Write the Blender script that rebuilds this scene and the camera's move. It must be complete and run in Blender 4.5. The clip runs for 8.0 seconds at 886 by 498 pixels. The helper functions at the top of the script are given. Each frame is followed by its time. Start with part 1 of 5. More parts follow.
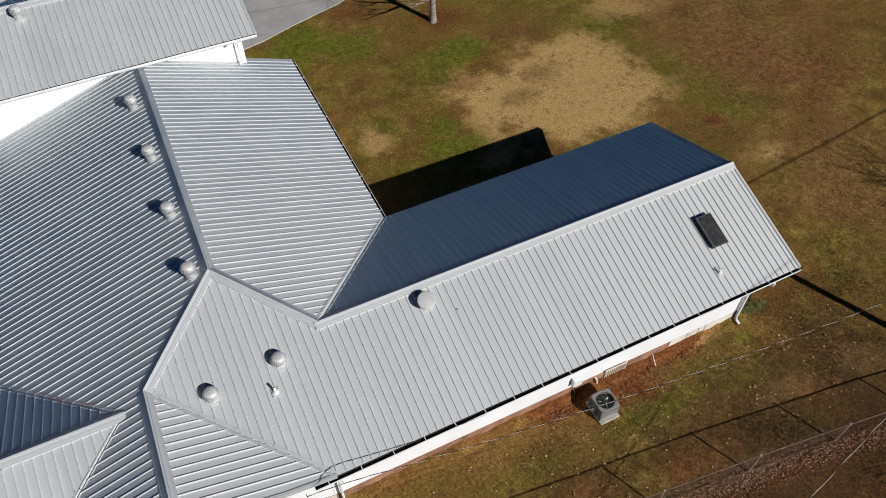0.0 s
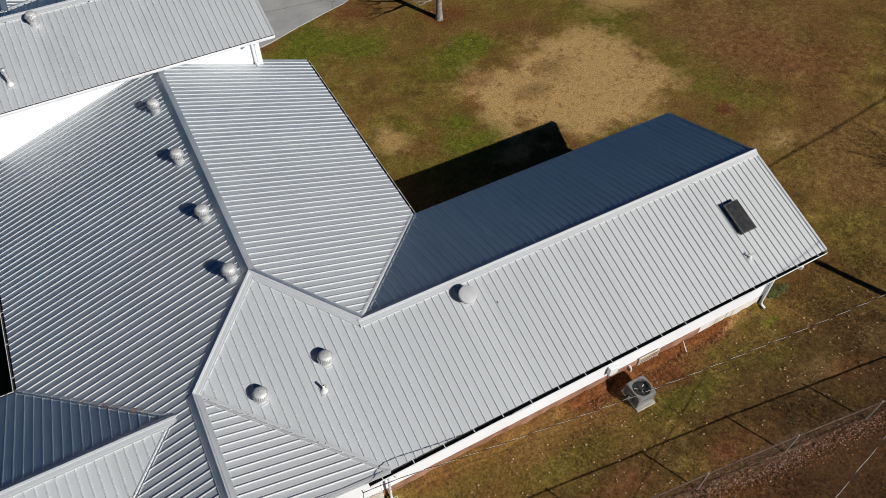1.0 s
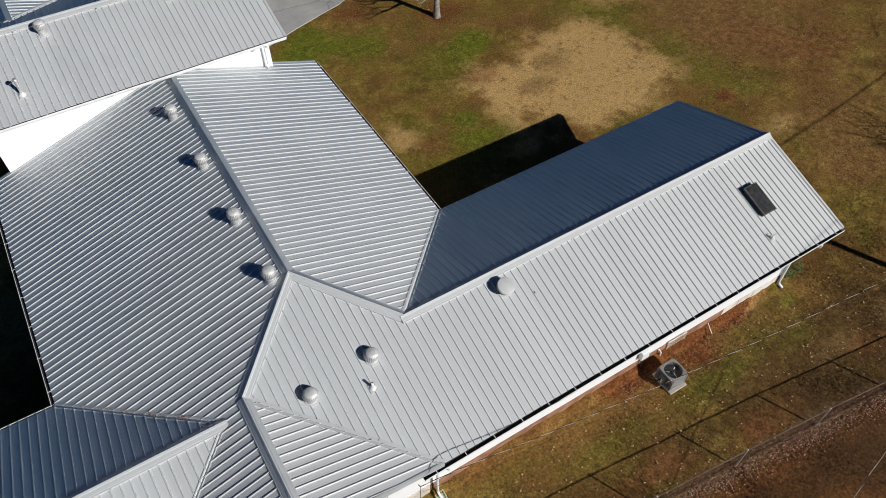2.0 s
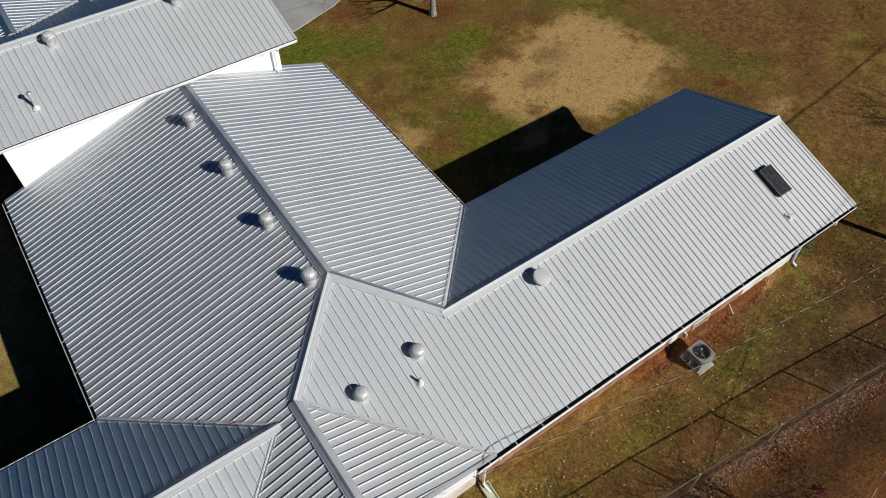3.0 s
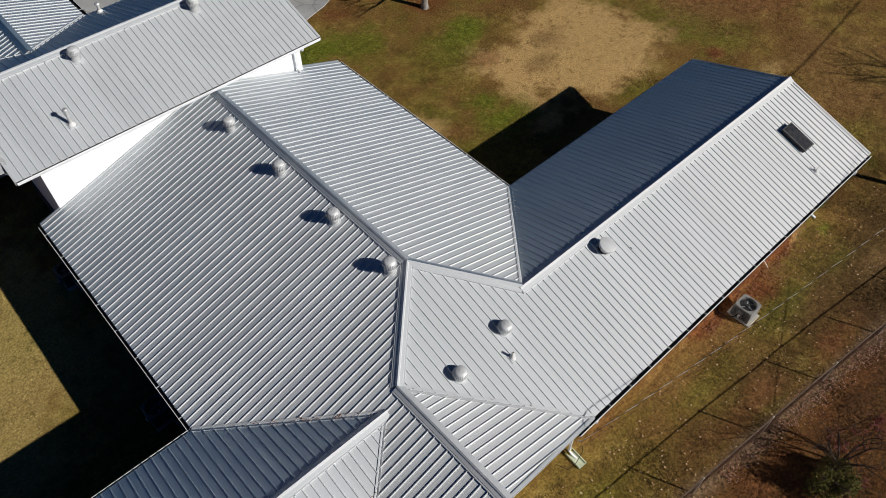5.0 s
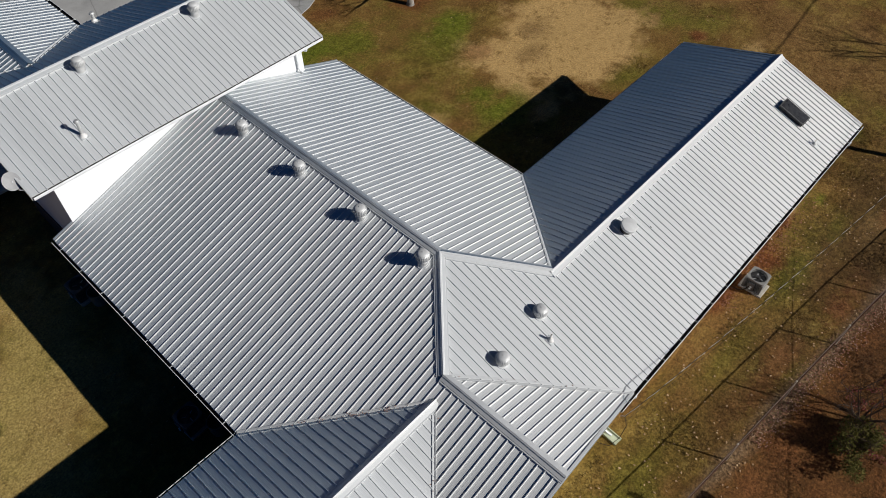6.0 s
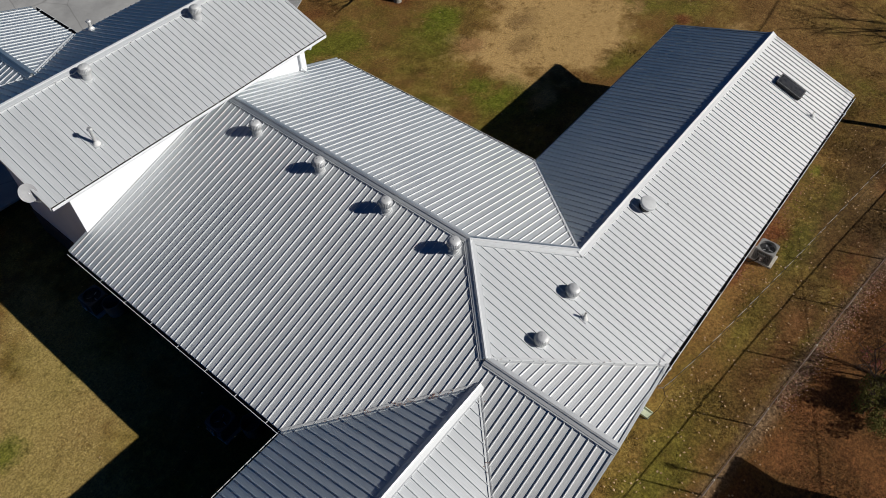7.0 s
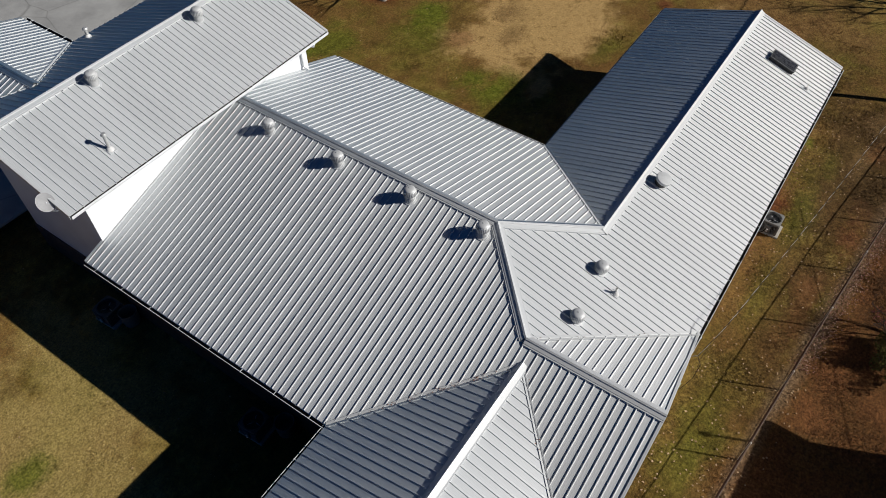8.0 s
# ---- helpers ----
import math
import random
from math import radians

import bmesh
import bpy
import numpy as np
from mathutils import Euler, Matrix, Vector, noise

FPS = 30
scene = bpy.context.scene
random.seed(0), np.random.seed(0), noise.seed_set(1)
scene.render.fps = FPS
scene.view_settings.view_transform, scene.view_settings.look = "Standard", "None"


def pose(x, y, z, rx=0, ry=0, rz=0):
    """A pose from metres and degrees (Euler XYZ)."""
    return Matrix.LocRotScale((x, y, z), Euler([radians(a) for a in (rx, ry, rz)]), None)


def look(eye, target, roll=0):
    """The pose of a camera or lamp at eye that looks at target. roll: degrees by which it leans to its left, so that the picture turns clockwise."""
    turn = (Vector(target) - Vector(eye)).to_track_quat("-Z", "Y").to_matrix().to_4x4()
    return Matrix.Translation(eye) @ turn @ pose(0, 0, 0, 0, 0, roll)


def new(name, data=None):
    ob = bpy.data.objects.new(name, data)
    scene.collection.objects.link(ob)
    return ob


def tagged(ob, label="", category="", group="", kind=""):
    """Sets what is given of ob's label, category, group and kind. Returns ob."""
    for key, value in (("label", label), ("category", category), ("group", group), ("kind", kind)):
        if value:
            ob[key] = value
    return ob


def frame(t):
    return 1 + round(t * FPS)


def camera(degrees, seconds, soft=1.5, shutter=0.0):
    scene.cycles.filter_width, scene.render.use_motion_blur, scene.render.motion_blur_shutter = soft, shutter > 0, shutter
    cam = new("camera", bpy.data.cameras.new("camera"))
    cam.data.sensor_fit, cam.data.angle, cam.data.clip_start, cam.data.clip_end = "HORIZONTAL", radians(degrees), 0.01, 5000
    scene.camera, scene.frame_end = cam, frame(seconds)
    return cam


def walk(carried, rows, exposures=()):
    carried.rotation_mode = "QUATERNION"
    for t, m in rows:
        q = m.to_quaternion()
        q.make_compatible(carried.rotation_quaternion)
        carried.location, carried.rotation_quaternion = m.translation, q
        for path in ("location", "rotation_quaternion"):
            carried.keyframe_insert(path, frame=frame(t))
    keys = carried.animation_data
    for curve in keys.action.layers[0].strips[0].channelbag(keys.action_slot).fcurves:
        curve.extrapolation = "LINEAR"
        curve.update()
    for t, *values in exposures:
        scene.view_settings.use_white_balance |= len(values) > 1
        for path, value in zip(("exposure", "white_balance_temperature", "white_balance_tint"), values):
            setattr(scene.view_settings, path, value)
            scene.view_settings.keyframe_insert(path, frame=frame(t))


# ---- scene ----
cam = camera(63.5, 8.0, soft=0.62)
PATH = [
    (0, (0.509, -0.593, 20.476), (1.06, 0.567, 18.943), -0.5),
    (0.5, (-0.295, -0.358, 20.436), (0.281, 0.792, 18.905), -0.5),
    (1, (-1.057, -0.02, 20.492), (-0.459, 1.115, 18.958), -0.5),
    (1.5, (-1.899, 0.344, 20.485), (-1.269, 1.461, 18.95), -0.4),
    (2.8, (-4.16, 1.385, 20.575), (-3.436, 2.441, 19.039), -0.1),
    (3, (-4.459, 1.556, 20.593), (-3.725, 2.604, 19.056), -0.2),
    (3.5, (-5.308, 1.956, 20.587), (-4.543, 2.982, 19.05), -0.2),
    (4, (-6.173, 2.425, 20.577), (-5.375, 3.425, 19.039), -0.1),
    (4.5, (-7.0, 2.868, 20.58), (-6.172, 3.845, 19.043), -0.1),
    (6, (-9.464, 4.487, 20.634), (-8.531, 5.358, 19.094), 0.1),
    (6.5, (-10.249, 5.007, 20.536), (-9.281, 5.846, 19.0), -0.1),
    (7, (-10.967, 5.575, 20.502), (-9.971, 6.379, 18.965), -0.1),
    (7.5, (-11.712, 6.191, 20.404), (-10.683, 6.957, 18.87), -0.1),
    (8, (-12.465, 6.745, 20.235), (-11.403, 7.479, 18.707), -0.3),
]
EXPOSURE, SUN, SKY = -0.05, 5.0, 0.019
walk(cam, [(t, look(eye, target, roll)) for t, eye, target, roll in PATH], exposures=[(0.0, EXPOSURE), (8.0, EXPOSURE)])

# ---- sky and sun ----
SUN_UP, SUN_EAST = radians(31.0), radians(23.4)
to_sun = Vector((math.sin(SUN_EAST) * math.cos(SUN_UP), -math.cos(SUN_EAST) * math.cos(SUN_UP), math.sin(SUN_UP)))
world = bpy.data.worlds.new("sky")
scene.world = world
world.use_nodes = True
sky = world.node_tree.nodes.new("ShaderNodeTexSky")
sky.sky_type, sky.sun_disc = "NISHITA", False
sky.sun_elevation, sky.sun_rotation = SUN_UP, math.pi - SUN_EAST
sky.air_density, sky.dust_density, sky.ozone_density = 0.5, 0.05, 2.5
backlight = world.node_tree.nodes["Background"]
backlight.inputs["Strength"].default_value = SKY
deep = world.node_tree.nodes.new("ShaderNodeMix")
deep.data_type, deep.blend_type = "RGBA", "MULTIPLY"
deep.inputs[0].default_value = 1.0
deep.inputs[7].default_value = (0.22, 0.82, 1.55, 1.0)
world.node_tree.links.new(sky.outputs["Color"], deep.inputs[6])
world.node_tree.links.new(deep.outputs[2], backlight.inputs["Color"])
sun = new("sun", bpy.data.lights.new("sun", "SUN"))
sun.data.energy, sun.data.angle, sun.data.color = SUN, radians(0.53), (1.0, 0.965, 0.915)
sun.matrix_world = look(to_sun * 60, (0, 0, 0))


# ---- materials ----
def mat(name, colour=(0.5, 0.5, 0.5), rough=0.6, metal=0.0, spec=0.5):
    m = bpy.data.materials.new(name)
    m.use_nodes = True
    b = m.node_tree.nodes["Principled BSDF"]
    b.inputs["Base Color"].default_value = (*colour, 1)
    b.inputs["Roughness"].default_value = rough
    b.inputs["Metallic"].default_value = metal
    b.inputs["Specular IOR Level"].default_value = spec
    return m, m.node_tree, b


def node(nt, kind, **values):
    n = nt.nodes.new(kind)
    for k, v in values.items():
        n.inputs[k.replace("_", " ")].default_value = v
    return n


def noise_at(nt, scale, detail=4.0, rough=0.55, stretch=None, coord="Object", shift=0.0):
    tc = nt.nodes.new("ShaderNodeTexCoord") if coord != "Position" else nt.nodes.new("ShaderNodeNewGeometry")
    out = tc.outputs[coord]
    if stretch or shift:
        mp = nt.nodes.new("ShaderNodeMapping")
        mp.inputs["Scale"].default_value = stretch or (1, 1, 1)
        mp.inputs["Location"].default_value = (shift, shift * 0.7, 0)
        nt.links.new(out, mp.inputs["Vector"])
        out = mp.outputs["Vector"]
    n = node(nt, "ShaderNodeTexNoise", Scale=scale, Detail=detail, Roughness=rough)
    nt.links.new(out, n.inputs["Vector"])
    return n.outputs["Fac"]


def ramp(nt, fac, stops):
    r = nt.nodes.new("ShaderNodeValToRGB")
    while len(r.color_ramp.elements) < len(stops):
        r.color_ramp.elements.new(0.5)
    for e, (p, c) in zip(r.color_ramp.elements, stops):
        e.position = p
        e.color = (*c, 1) if len(c) == 3 else c
    nt.links.new(fac, r.inputs["Fac"])
    return r.outputs["Color"]


def mix(nt, fac, a, b, blend="MIX"):
    n = nt.nodes.new("ShaderNodeMix")
    n.data_type, n.blend_type = "RGBA", blend
    for sock, v in ((n.inputs[0], fac), (n.inputs[6], a), (n.inputs[7], b)):
        if isinstance(v, (int, float)):
            sock.default_value = v
        elif isinstance(v, tuple):
            sock.default_value = (*v, 1)
        else:
            nt.links.new(v, sock)
    return n.outputs[2]


def calc(nt, op, a, b=0.0, clamp=False):
    n = nt.nodes.new("ShaderNodeMath")
    n.operation, n.use_clamp = op, clamp
    for sock, v in ((n.inputs[0], a), (n.inputs[1], b)):
        if isinstance(v, (int, float)):
            sock.default_value = v
        else:
            nt.links.new(v, sock)
    return n.outputs[0]


def bump(nt, b, height, strength=0.2, distance=0.01):
    n = node(nt, "ShaderNodeBump", Strength=strength, Distance=distance)
    nt.links.new(height, n.inputs["Height"])
    nt.links.new(n.outputs["Normal"], b.inputs["Normal"])


def worn(name, dark, light, scale=3.0, rough=0.6, metal=0.0, spec=0.5, fine=60.0, relief=0.15, depth=0.004):
    """A surface with stains and fine grain between two colours."""
    m, nt, b = mat(name, light, rough, metal, spec)
    big = noise_at(nt, scale, 5, coord="Position")
    small = noise_at(nt, fine, 3, coord="Position")
    f = calc(nt, "ADD", calc(nt, "MULTIPLY", big, 0.7), calc(nt, "MULTIPLY", small, 0.3))
    nt.links.new(ramp(nt, f, [(0.32, dark), (0.62, light)]), b.inputs["Base Color"])
    bump(nt, b, small, relief, depth)
    return m


def roof_metal(name, stretch, tone=1.0):
    """Light grey painted sheet: a broad satin gloss over a dull ground tinted with sky blue light for the north slopes,
    streaks down the slope, slight waves and dirt.
    """
    m, nt, b = mat(name)
    out = [n for n in nt.nodes if n.bl_idname == "ShaderNodeOutputMaterial"][0]
    nt.nodes.remove(b)
    satin, dull = nt.nodes.new("ShaderNodeBsdfAnisotropic"), nt.nodes.new("ShaderNodeBsdfDiffuse")
    satin.distribution = "BECKMANN"
    streak = noise_at(nt, 1.0, 5, 0.6, stretch, "Position")
    cloud = noise_at(nt, 0.55, 4, 0.6, None, "Position")
    fine = noise_at(nt, 35.0, 3, 0.6, None, "Position")
    f = calc(nt, "ADD", calc(nt, "MULTIPLY", streak, 0.55), calc(nt, "ADD", calc(nt, "MULTIPLY", cloud, 0.3), calc(nt, "MULTIPLY", fine, 0.15)))
    info = nt.nodes.new("ShaderNodeObjectInfo")
    var = calc(nt, "ADD", calc(nt, "MULTIPLY", info.outputs["Random"], 0.06), 0.97)
    for shader, level in ((satin, ROOF_SATIN), (dull, ROOF_SKY_BLUE)):
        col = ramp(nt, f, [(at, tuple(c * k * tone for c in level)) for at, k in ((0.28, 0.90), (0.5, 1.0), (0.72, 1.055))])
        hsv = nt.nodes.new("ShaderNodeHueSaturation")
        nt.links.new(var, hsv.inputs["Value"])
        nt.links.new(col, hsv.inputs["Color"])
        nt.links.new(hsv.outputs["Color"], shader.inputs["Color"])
    nt.links.new(calc(nt, "ADD", calc(nt, "MULTIPLY", f, 0.12), ROOF_ROUGH - 0.06), satin.inputs["Roughness"])
    wave = noise_at(nt, 2.2, 2, 0.5, None, "Position")
    for shader in (satin, dull):
        bump(nt, shader, calc(nt, "ADD", wave, calc(nt, "MULTIPLY", fine, 0.04)), 0.25, 0.006)
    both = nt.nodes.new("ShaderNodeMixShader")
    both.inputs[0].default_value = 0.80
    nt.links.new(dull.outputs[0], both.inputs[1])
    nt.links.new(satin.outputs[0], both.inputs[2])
    gloss, sheet = nt.nodes.new("ShaderNodeBsdfAnisotropic"), nt.nodes.new("ShaderNodeMixShader")
    gloss.inputs["Color"].default_value, gloss.inputs["Roughness"].default_value = (0.8, 0.8, 0.79, 1.0), 0.45
    sheet.inputs[0].default_value = 0.11
    nt.links.new(both.outputs[0], sheet.inputs[1])
    nt.links.new(gloss.outputs[0], sheet.inputs[2])
    nt.links.new(sheet.outputs[0], out.inputs["Surface"])
    return m


# Last colour: sky blue light painted into the sheet, showing most on north slopes.
ROOF_ROUGH, ROOF_SATIN, ROOF_SKY_BLUE = 0.862, (0.87, 0.825, 0.76), (0.06, 0.285, 0.52)
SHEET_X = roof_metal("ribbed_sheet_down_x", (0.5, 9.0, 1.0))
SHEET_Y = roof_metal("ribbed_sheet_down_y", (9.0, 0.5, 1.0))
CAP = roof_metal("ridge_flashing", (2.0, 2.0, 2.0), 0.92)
WHITE = worn("white_painted_wall", (0.72, 0.735, 0.75), (0.80, 0.82, 0.84), 0.9, 0.55, relief=0.1)
TRIM = worn("white_trim", (0.62, 0.64, 0.65), (0.77, 0.79, 0.81), 2.5, 0.4)
BRONZE = worn("dark_bronze_frame", (0.05, 0.05, 0.05), (0.13, 0.13, 0.125), 6.0, 0.4, 0.2)
DECK = worn("roof_deck_wood", (0.16, 0.13, 0.10), (0.26, 0.22, 0.17), 3.0, 0.8)
GUTTER_IN = worn("gutter_black", (0.010, 0.010, 0.010), (0.035, 0.032, 0.028), 5.0, 0.85)
ALU = worn("spun_aluminium", (0.40, 0.41, 0.41), (0.56, 0.57, 0.57), 6.0, 0.52, 0.5, fine=30, relief=0.05)
VENT_GREY = worn("grey_painted_metal", (0.44, 0.45, 0.45), (0.54, 0.55, 0.55), 5.0, 0.5, 0.1)
DISH_GREY = worn("dull_grey_dish_paint", (0.27, 0.275, 0.28), (0.36, 0.365, 0.37), 7.0, 0.7)
PVC = worn("white_plastic_pipe", (0.55, 0.54, 0.50), (0.74, 0.73, 0.70), 6.0, 0.45)
BOOT = worn("light_flashing_boot", (0.50, 0.50, 0.49), (0.68, 0.68, 0.67), 9.0, 0.5)
DARK = worn("dark_metal", (0.012, 0.012, 0.013), (0.035, 0.035, 0.036), 8.0, 0.5, 0.2)
AC_GREY = worn("grey_enamel", (0.12, 0.12, 0.112), (0.19, 0.186, 0.174), 5.0, 0.5)
CONCRETE = worn("pad_concrete", (0.30, 0.27, 0.22), (0.46, 0.43, 0.37), 4.0, 0.9, relief=0.4)
GALV = worn("galvanised_steel", (0.30, 0.25, 0.20), (0.46, 0.41, 0.35), 6.0, 0.55, 0.4)
RAIL = worn("dull_brown_steel", (0.075, 0.050, 0.036), (0.16, 0.11, 0.082), 5.0, 0.85, 0.0, 0.2)
RUST = worn("rusty_wire", (0.06, 0.030, 0.020), (0.15, 0.078, 0.054), 5.0, 0.9, 0.0, 0.15)
BARK = worn("grey_bark", (0.07, 0.058, 0.048), (0.34, 0.31, 0.27), 5.0, 0.9, fine=40, relief=0.8, depth=0.02)
TWIG = worn("dark_twig", (0.035, 0.025, 0.02), (0.085, 0.06, 0.045), 6.0, 0.95, 0.0, 0.1)
POLE_WOOD = worn("weathered_pole_wood", (0.13, 0.10, 0.08), (0.24, 0.20, 0.16), 4.0, 0.85, relief=0.5)
FOUND = worn("clay_stained_foundation", (0.14, 0.060, 0.034), (0.36, 0.20, 0.125), 2.4, 0.9, relief=0.5, depth=0.01)
PANEL = worn("faded_white_panel", (0.42, 0.36, 0.29), (0.66, 0.63, 0.58), 1.6, 0.8)
STAINED = worn("clay_stained_white_paint", (0.36, 0.24, 0.16), (0.66, 0.58, 0.50), 3.0, 0.7)
DARK_WALL = worn("dark_brown_wall", (0.035, 0.022, 0.017), (0.09, 0.055, 0.04), 4.0, 0.9)
BLACK_CORD = worn("black_cable_jacket", (0.025, 0.020, 0.016), (0.05, 0.042, 0.035), 9.0, 0.95, 0.0, 0.1)
WIRE = worn("bare_aluminium_wire", (0.42, 0.39, 0.34), (0.56, 0.53, 0.47), 9.0, 0.6, 0.1)
SPLASH = worn("pale_green_plastic", (0.34, 0.38, 0.25), (0.52, 0.56, 0.40), 6.0, 0.6)
TYRE = worn("tyre_rubber", (0.012, 0.012, 0.012), (0.03, 0.03, 0.03), 9.0, 0.85)
CAR_PAINT = worn("dark_car_paint", (0.012, 0.013, 0.016), (0.02, 0.021, 0.025), 5.0, 0.2, 0.3)


def glass_dark():
    m, nt, b = mat("dark_skylight_dome", (0.035, 0.036, 0.038), 0.22)
    b.inputs["Coat Weight"].default_value = 0.3
    f = noise_at(nt, 6.0, 4, coord="Position")
    nt.links.new(ramp(nt, f, [(0.3, (0.025, 0.026, 0.028)), (0.7, (0.06, 0.06, 0.06))]), b.inputs["Base Color"])
    return m


DOME = glass_dark()


def spot(nt, x, y, cx, cy, rx, ry, edge, wob):
    """1 inside a ragged oval, 0 outside."""
    dx = calc(nt, "DIVIDE", calc(nt, "SUBTRACT", x, cx), rx)
    dy = calc(nt, "DIVIDE", calc(nt, "SUBTRACT", y, cy), ry)
    d = calc(nt, "SQRT", calc(nt, "ADD", calc(nt, "MULTIPLY", dx, dx), calc(nt, "MULTIPLY", dy, dy)))
    d = calc(nt, "ADD", d, wob)
    return calc(nt, "DIVIDE", calc(nt, "SUBTRACT", 1.0, d), edge, True)


def lawn_colour(nt):
    """Winter lawn: tan and brown dormant grass, green patches, bare sand, red clay, leaf mould."""
    geo = nt.nodes.new("ShaderNodeNewGeometry")
    sep = nt.nodes.new("ShaderNodeSeparateXYZ")
    nt.links.new(geo.outputs["Position"], sep.inputs[0])
    x, y = sep.outputs[0], sep.outputs[1]
    big = noise_at(nt, 0.16, 5, 0.62, None, "Position")
    mid = noise_at(nt, 0.75, 5, 0.65, None, "Position", 31.0)
    tint = noise_at(nt, 0.3, 4, 0.6, None, "Position", 77.0)
    fine = noise_at(nt, 9.0, 4, 0.7, None, "Position")
    ragged = noise_at(nt, 0.42, 7, 0.68, None, "Position", 12.0)
    wob = calc(nt, "MULTIPLY", calc(nt, "SUBTRACT", calc(nt, "ADD", calc(nt, "MULTIPLY", ragged, 0.75), calc(nt, "MULTIPLY", fine, 0.25)), 0.5), 3.6)
    clump = noise_at(nt, 3.2, 5, 0.75, None, "Position", 5.0)
    base = ramp(nt, calc(nt, "ADD", calc(nt, "MULTIPLY", mid, 0.5), calc(nt, "ADD", calc(nt, "MULTIPLY", clump, 0.3), calc(nt, "MULTIPLY", fine, 0.2))),
                [(0.36, (0.062, 0.038, 0.009)), (0.46, (0.122, 0.074, 0.017)), (0.55, (0.205, 0.134, 0.032)), (0.66, (0.33, 0.245, 0.072))])
    rusty = ramp(nt, fine, [(0.3, (0.10, 0.046, 0.013)), (0.7, (0.21, 0.11, 0.034))])
    col = mix(nt, calc(nt, "MULTIPLY", ramp(nt, tint, [(0.43, (0, 0, 0)), (0.58, (1, 1, 1))]), 0.75), base, rusty)
    green = ramp(nt, calc(nt, "ADD", calc(nt, "MULTIPLY", clump, 0.6), calc(nt, "MULTIPLY", fine, 0.4)), [(0.36, (0.040, 0.050, 0.004)), (0.5, (0.098, 0.112, 0.009)), (0.64, (0.18, 0.185, 0.022))])
    lush = calc(nt, "MULTIPLY", ramp(nt, big, [(0.50, (0, 0, 0)), (0.64, (1, 1, 1))]), 0.5)
    for cx, cy, rx, ry, k in ((6.8, 29.4, 3.2, 2.2, 1.0), (9.5, 28.4, 2.6, 2.0, 0.8), (14.2, 25.9, 1.8, 1.5, 0.95), (11.6, 25.4, 1.8, 2.0, 0.5), (10.9, 5.9, 2.6, 0.9, 0.45), (11.0, 21.2, 1.1, 1.8, 0.9),
                              (21.9, 24.5, 2.4, 1.6, 0.6), (22.6, 18.8, 2.2, 3.0, 0.7), (23.6, 16.6, 2.4, 1.4, 0.55), (21.6, 23.0, 1.6, 1.8, 0.6), (28.5, 20.5, 1.5, 1.0, 0.4), (-12.4, 22.0, 0.9, 0.7, 1.0), (0.5, 5.9, 5.0, 1.0, 0.5), (5.5, 6.2, 2.5, 0.9, 0.4), (13.5, 6.3, 1.6, 0.8, 0.4), (16.5, 17.0, 2.0, 1.0, 0.5), (15.5, 7.0, 0.7, 0.5, 0.9)):
        lush = calc(nt, "MAXIMUM", lush, calc(nt, "MULTIPLY", spot(nt, x, y, cx, cy, rx, ry, 0.7, wob), k))
    col = mix(nt, lush, col, green)
    sand = ramp(nt, calc(nt, "ADD", calc(nt, "MULTIPLY", fine, 0.5), calc(nt, "MULTIPLY", clump, 0.5)), [(0.3, (0.31, 0.190, 0.068)), (0.7, (0.53, 0.355, 0.145))])
    bare = spot(nt, x, y, 17.0, 21.1, 5.6, 4.0, 0.30, calc(nt, "MULTIPLY", wob, 0.75))
    for cx, cy, rx, ry in ((24.0, 25.6, 3.0, 1.5), (22.6, 13.6, 1.3, 0.9), (15.4, 4.8, 1.2, 0.5), (18.5, 4.8, 1.0, 0.6), (13.9, 7.7, 1.2, 0.4), (12.0, 18.3, 1.0, 0.6), (7.8, 21.6, 1.0, 1.1)):
        bare = calc(nt, "MAXIMUM", bare, calc(nt, "MULTIPLY", spot(nt, x, y, cx, cy, rx, ry, 0.5, wob), 0.75))
    patchy = ramp(nt, calc(nt, "ADD", calc(nt, "MULTIPLY", clump, 0.6), calc(nt, "MULTIPLY", mid, 0.4)), [(0.36, (0.25, 0.25, 0.25)), (0.48, (1, 1, 1))])
    col = mix(nt, calc(nt, "MULTIPLY", calc(nt, "MULTIPLY", bare, patchy), 0.95), col, sand)
    stain = calc(nt, "MULTIPLY", calc(nt, "MAXIMUM", spot(nt, x, y, 16.7, 22.7, 1.5, 1.0, 0.8, wob), spot(nt, x, y, 14.9, 21.6, 1.1, 0.8, 0.8, wob)), 0.6)
    col = mix(nt, stain, col, (0.16, 0.095, 0.035))
    hay = ramp(nt, fine, [(0.3, (0.24, 0.175, 0.055)), (0.7, (0.46, 0.345, 0.125))])
    col = mix(nt, calc(nt, "MULTIPLY", calc(nt, "MULTIPLY", spot(nt, x, y, -12.5, 22.5, 7.0, 6.0, 0.5, wob), patchy), 0.75), col, hay)
    col = mix(nt, calc(nt, "MULTIPLY", spot(nt, x, y, -12.53, 22.00, 1.0, 0.8, 0.7, wob), 0.8), col, green)
    orange = ramp(nt, calc(nt, "ADD", calc(nt, "MULTIPLY", clump, 0.6), calc(nt, "MULTIPLY", fine, 0.4)), [(0.36, (0.085, 0.045, 0.014)), (0.5, (0.17, 0.092, 0.030)), (0.64, (0.29, 0.175, 0.065))])
    warm = calc(nt, "MAXIMUM", calc(nt, "MULTIPLY", spot(nt, x, y, 27.0, 21.0, 6.0, 6.0, 0.6, wob), 0.8), calc(nt, "MULTIPLY", spot(nt, x, y, 25.0, 11.0, 5.0, 5.0, 0.6, wob), 0.7))
    col = mix(nt, warm, col, orange)
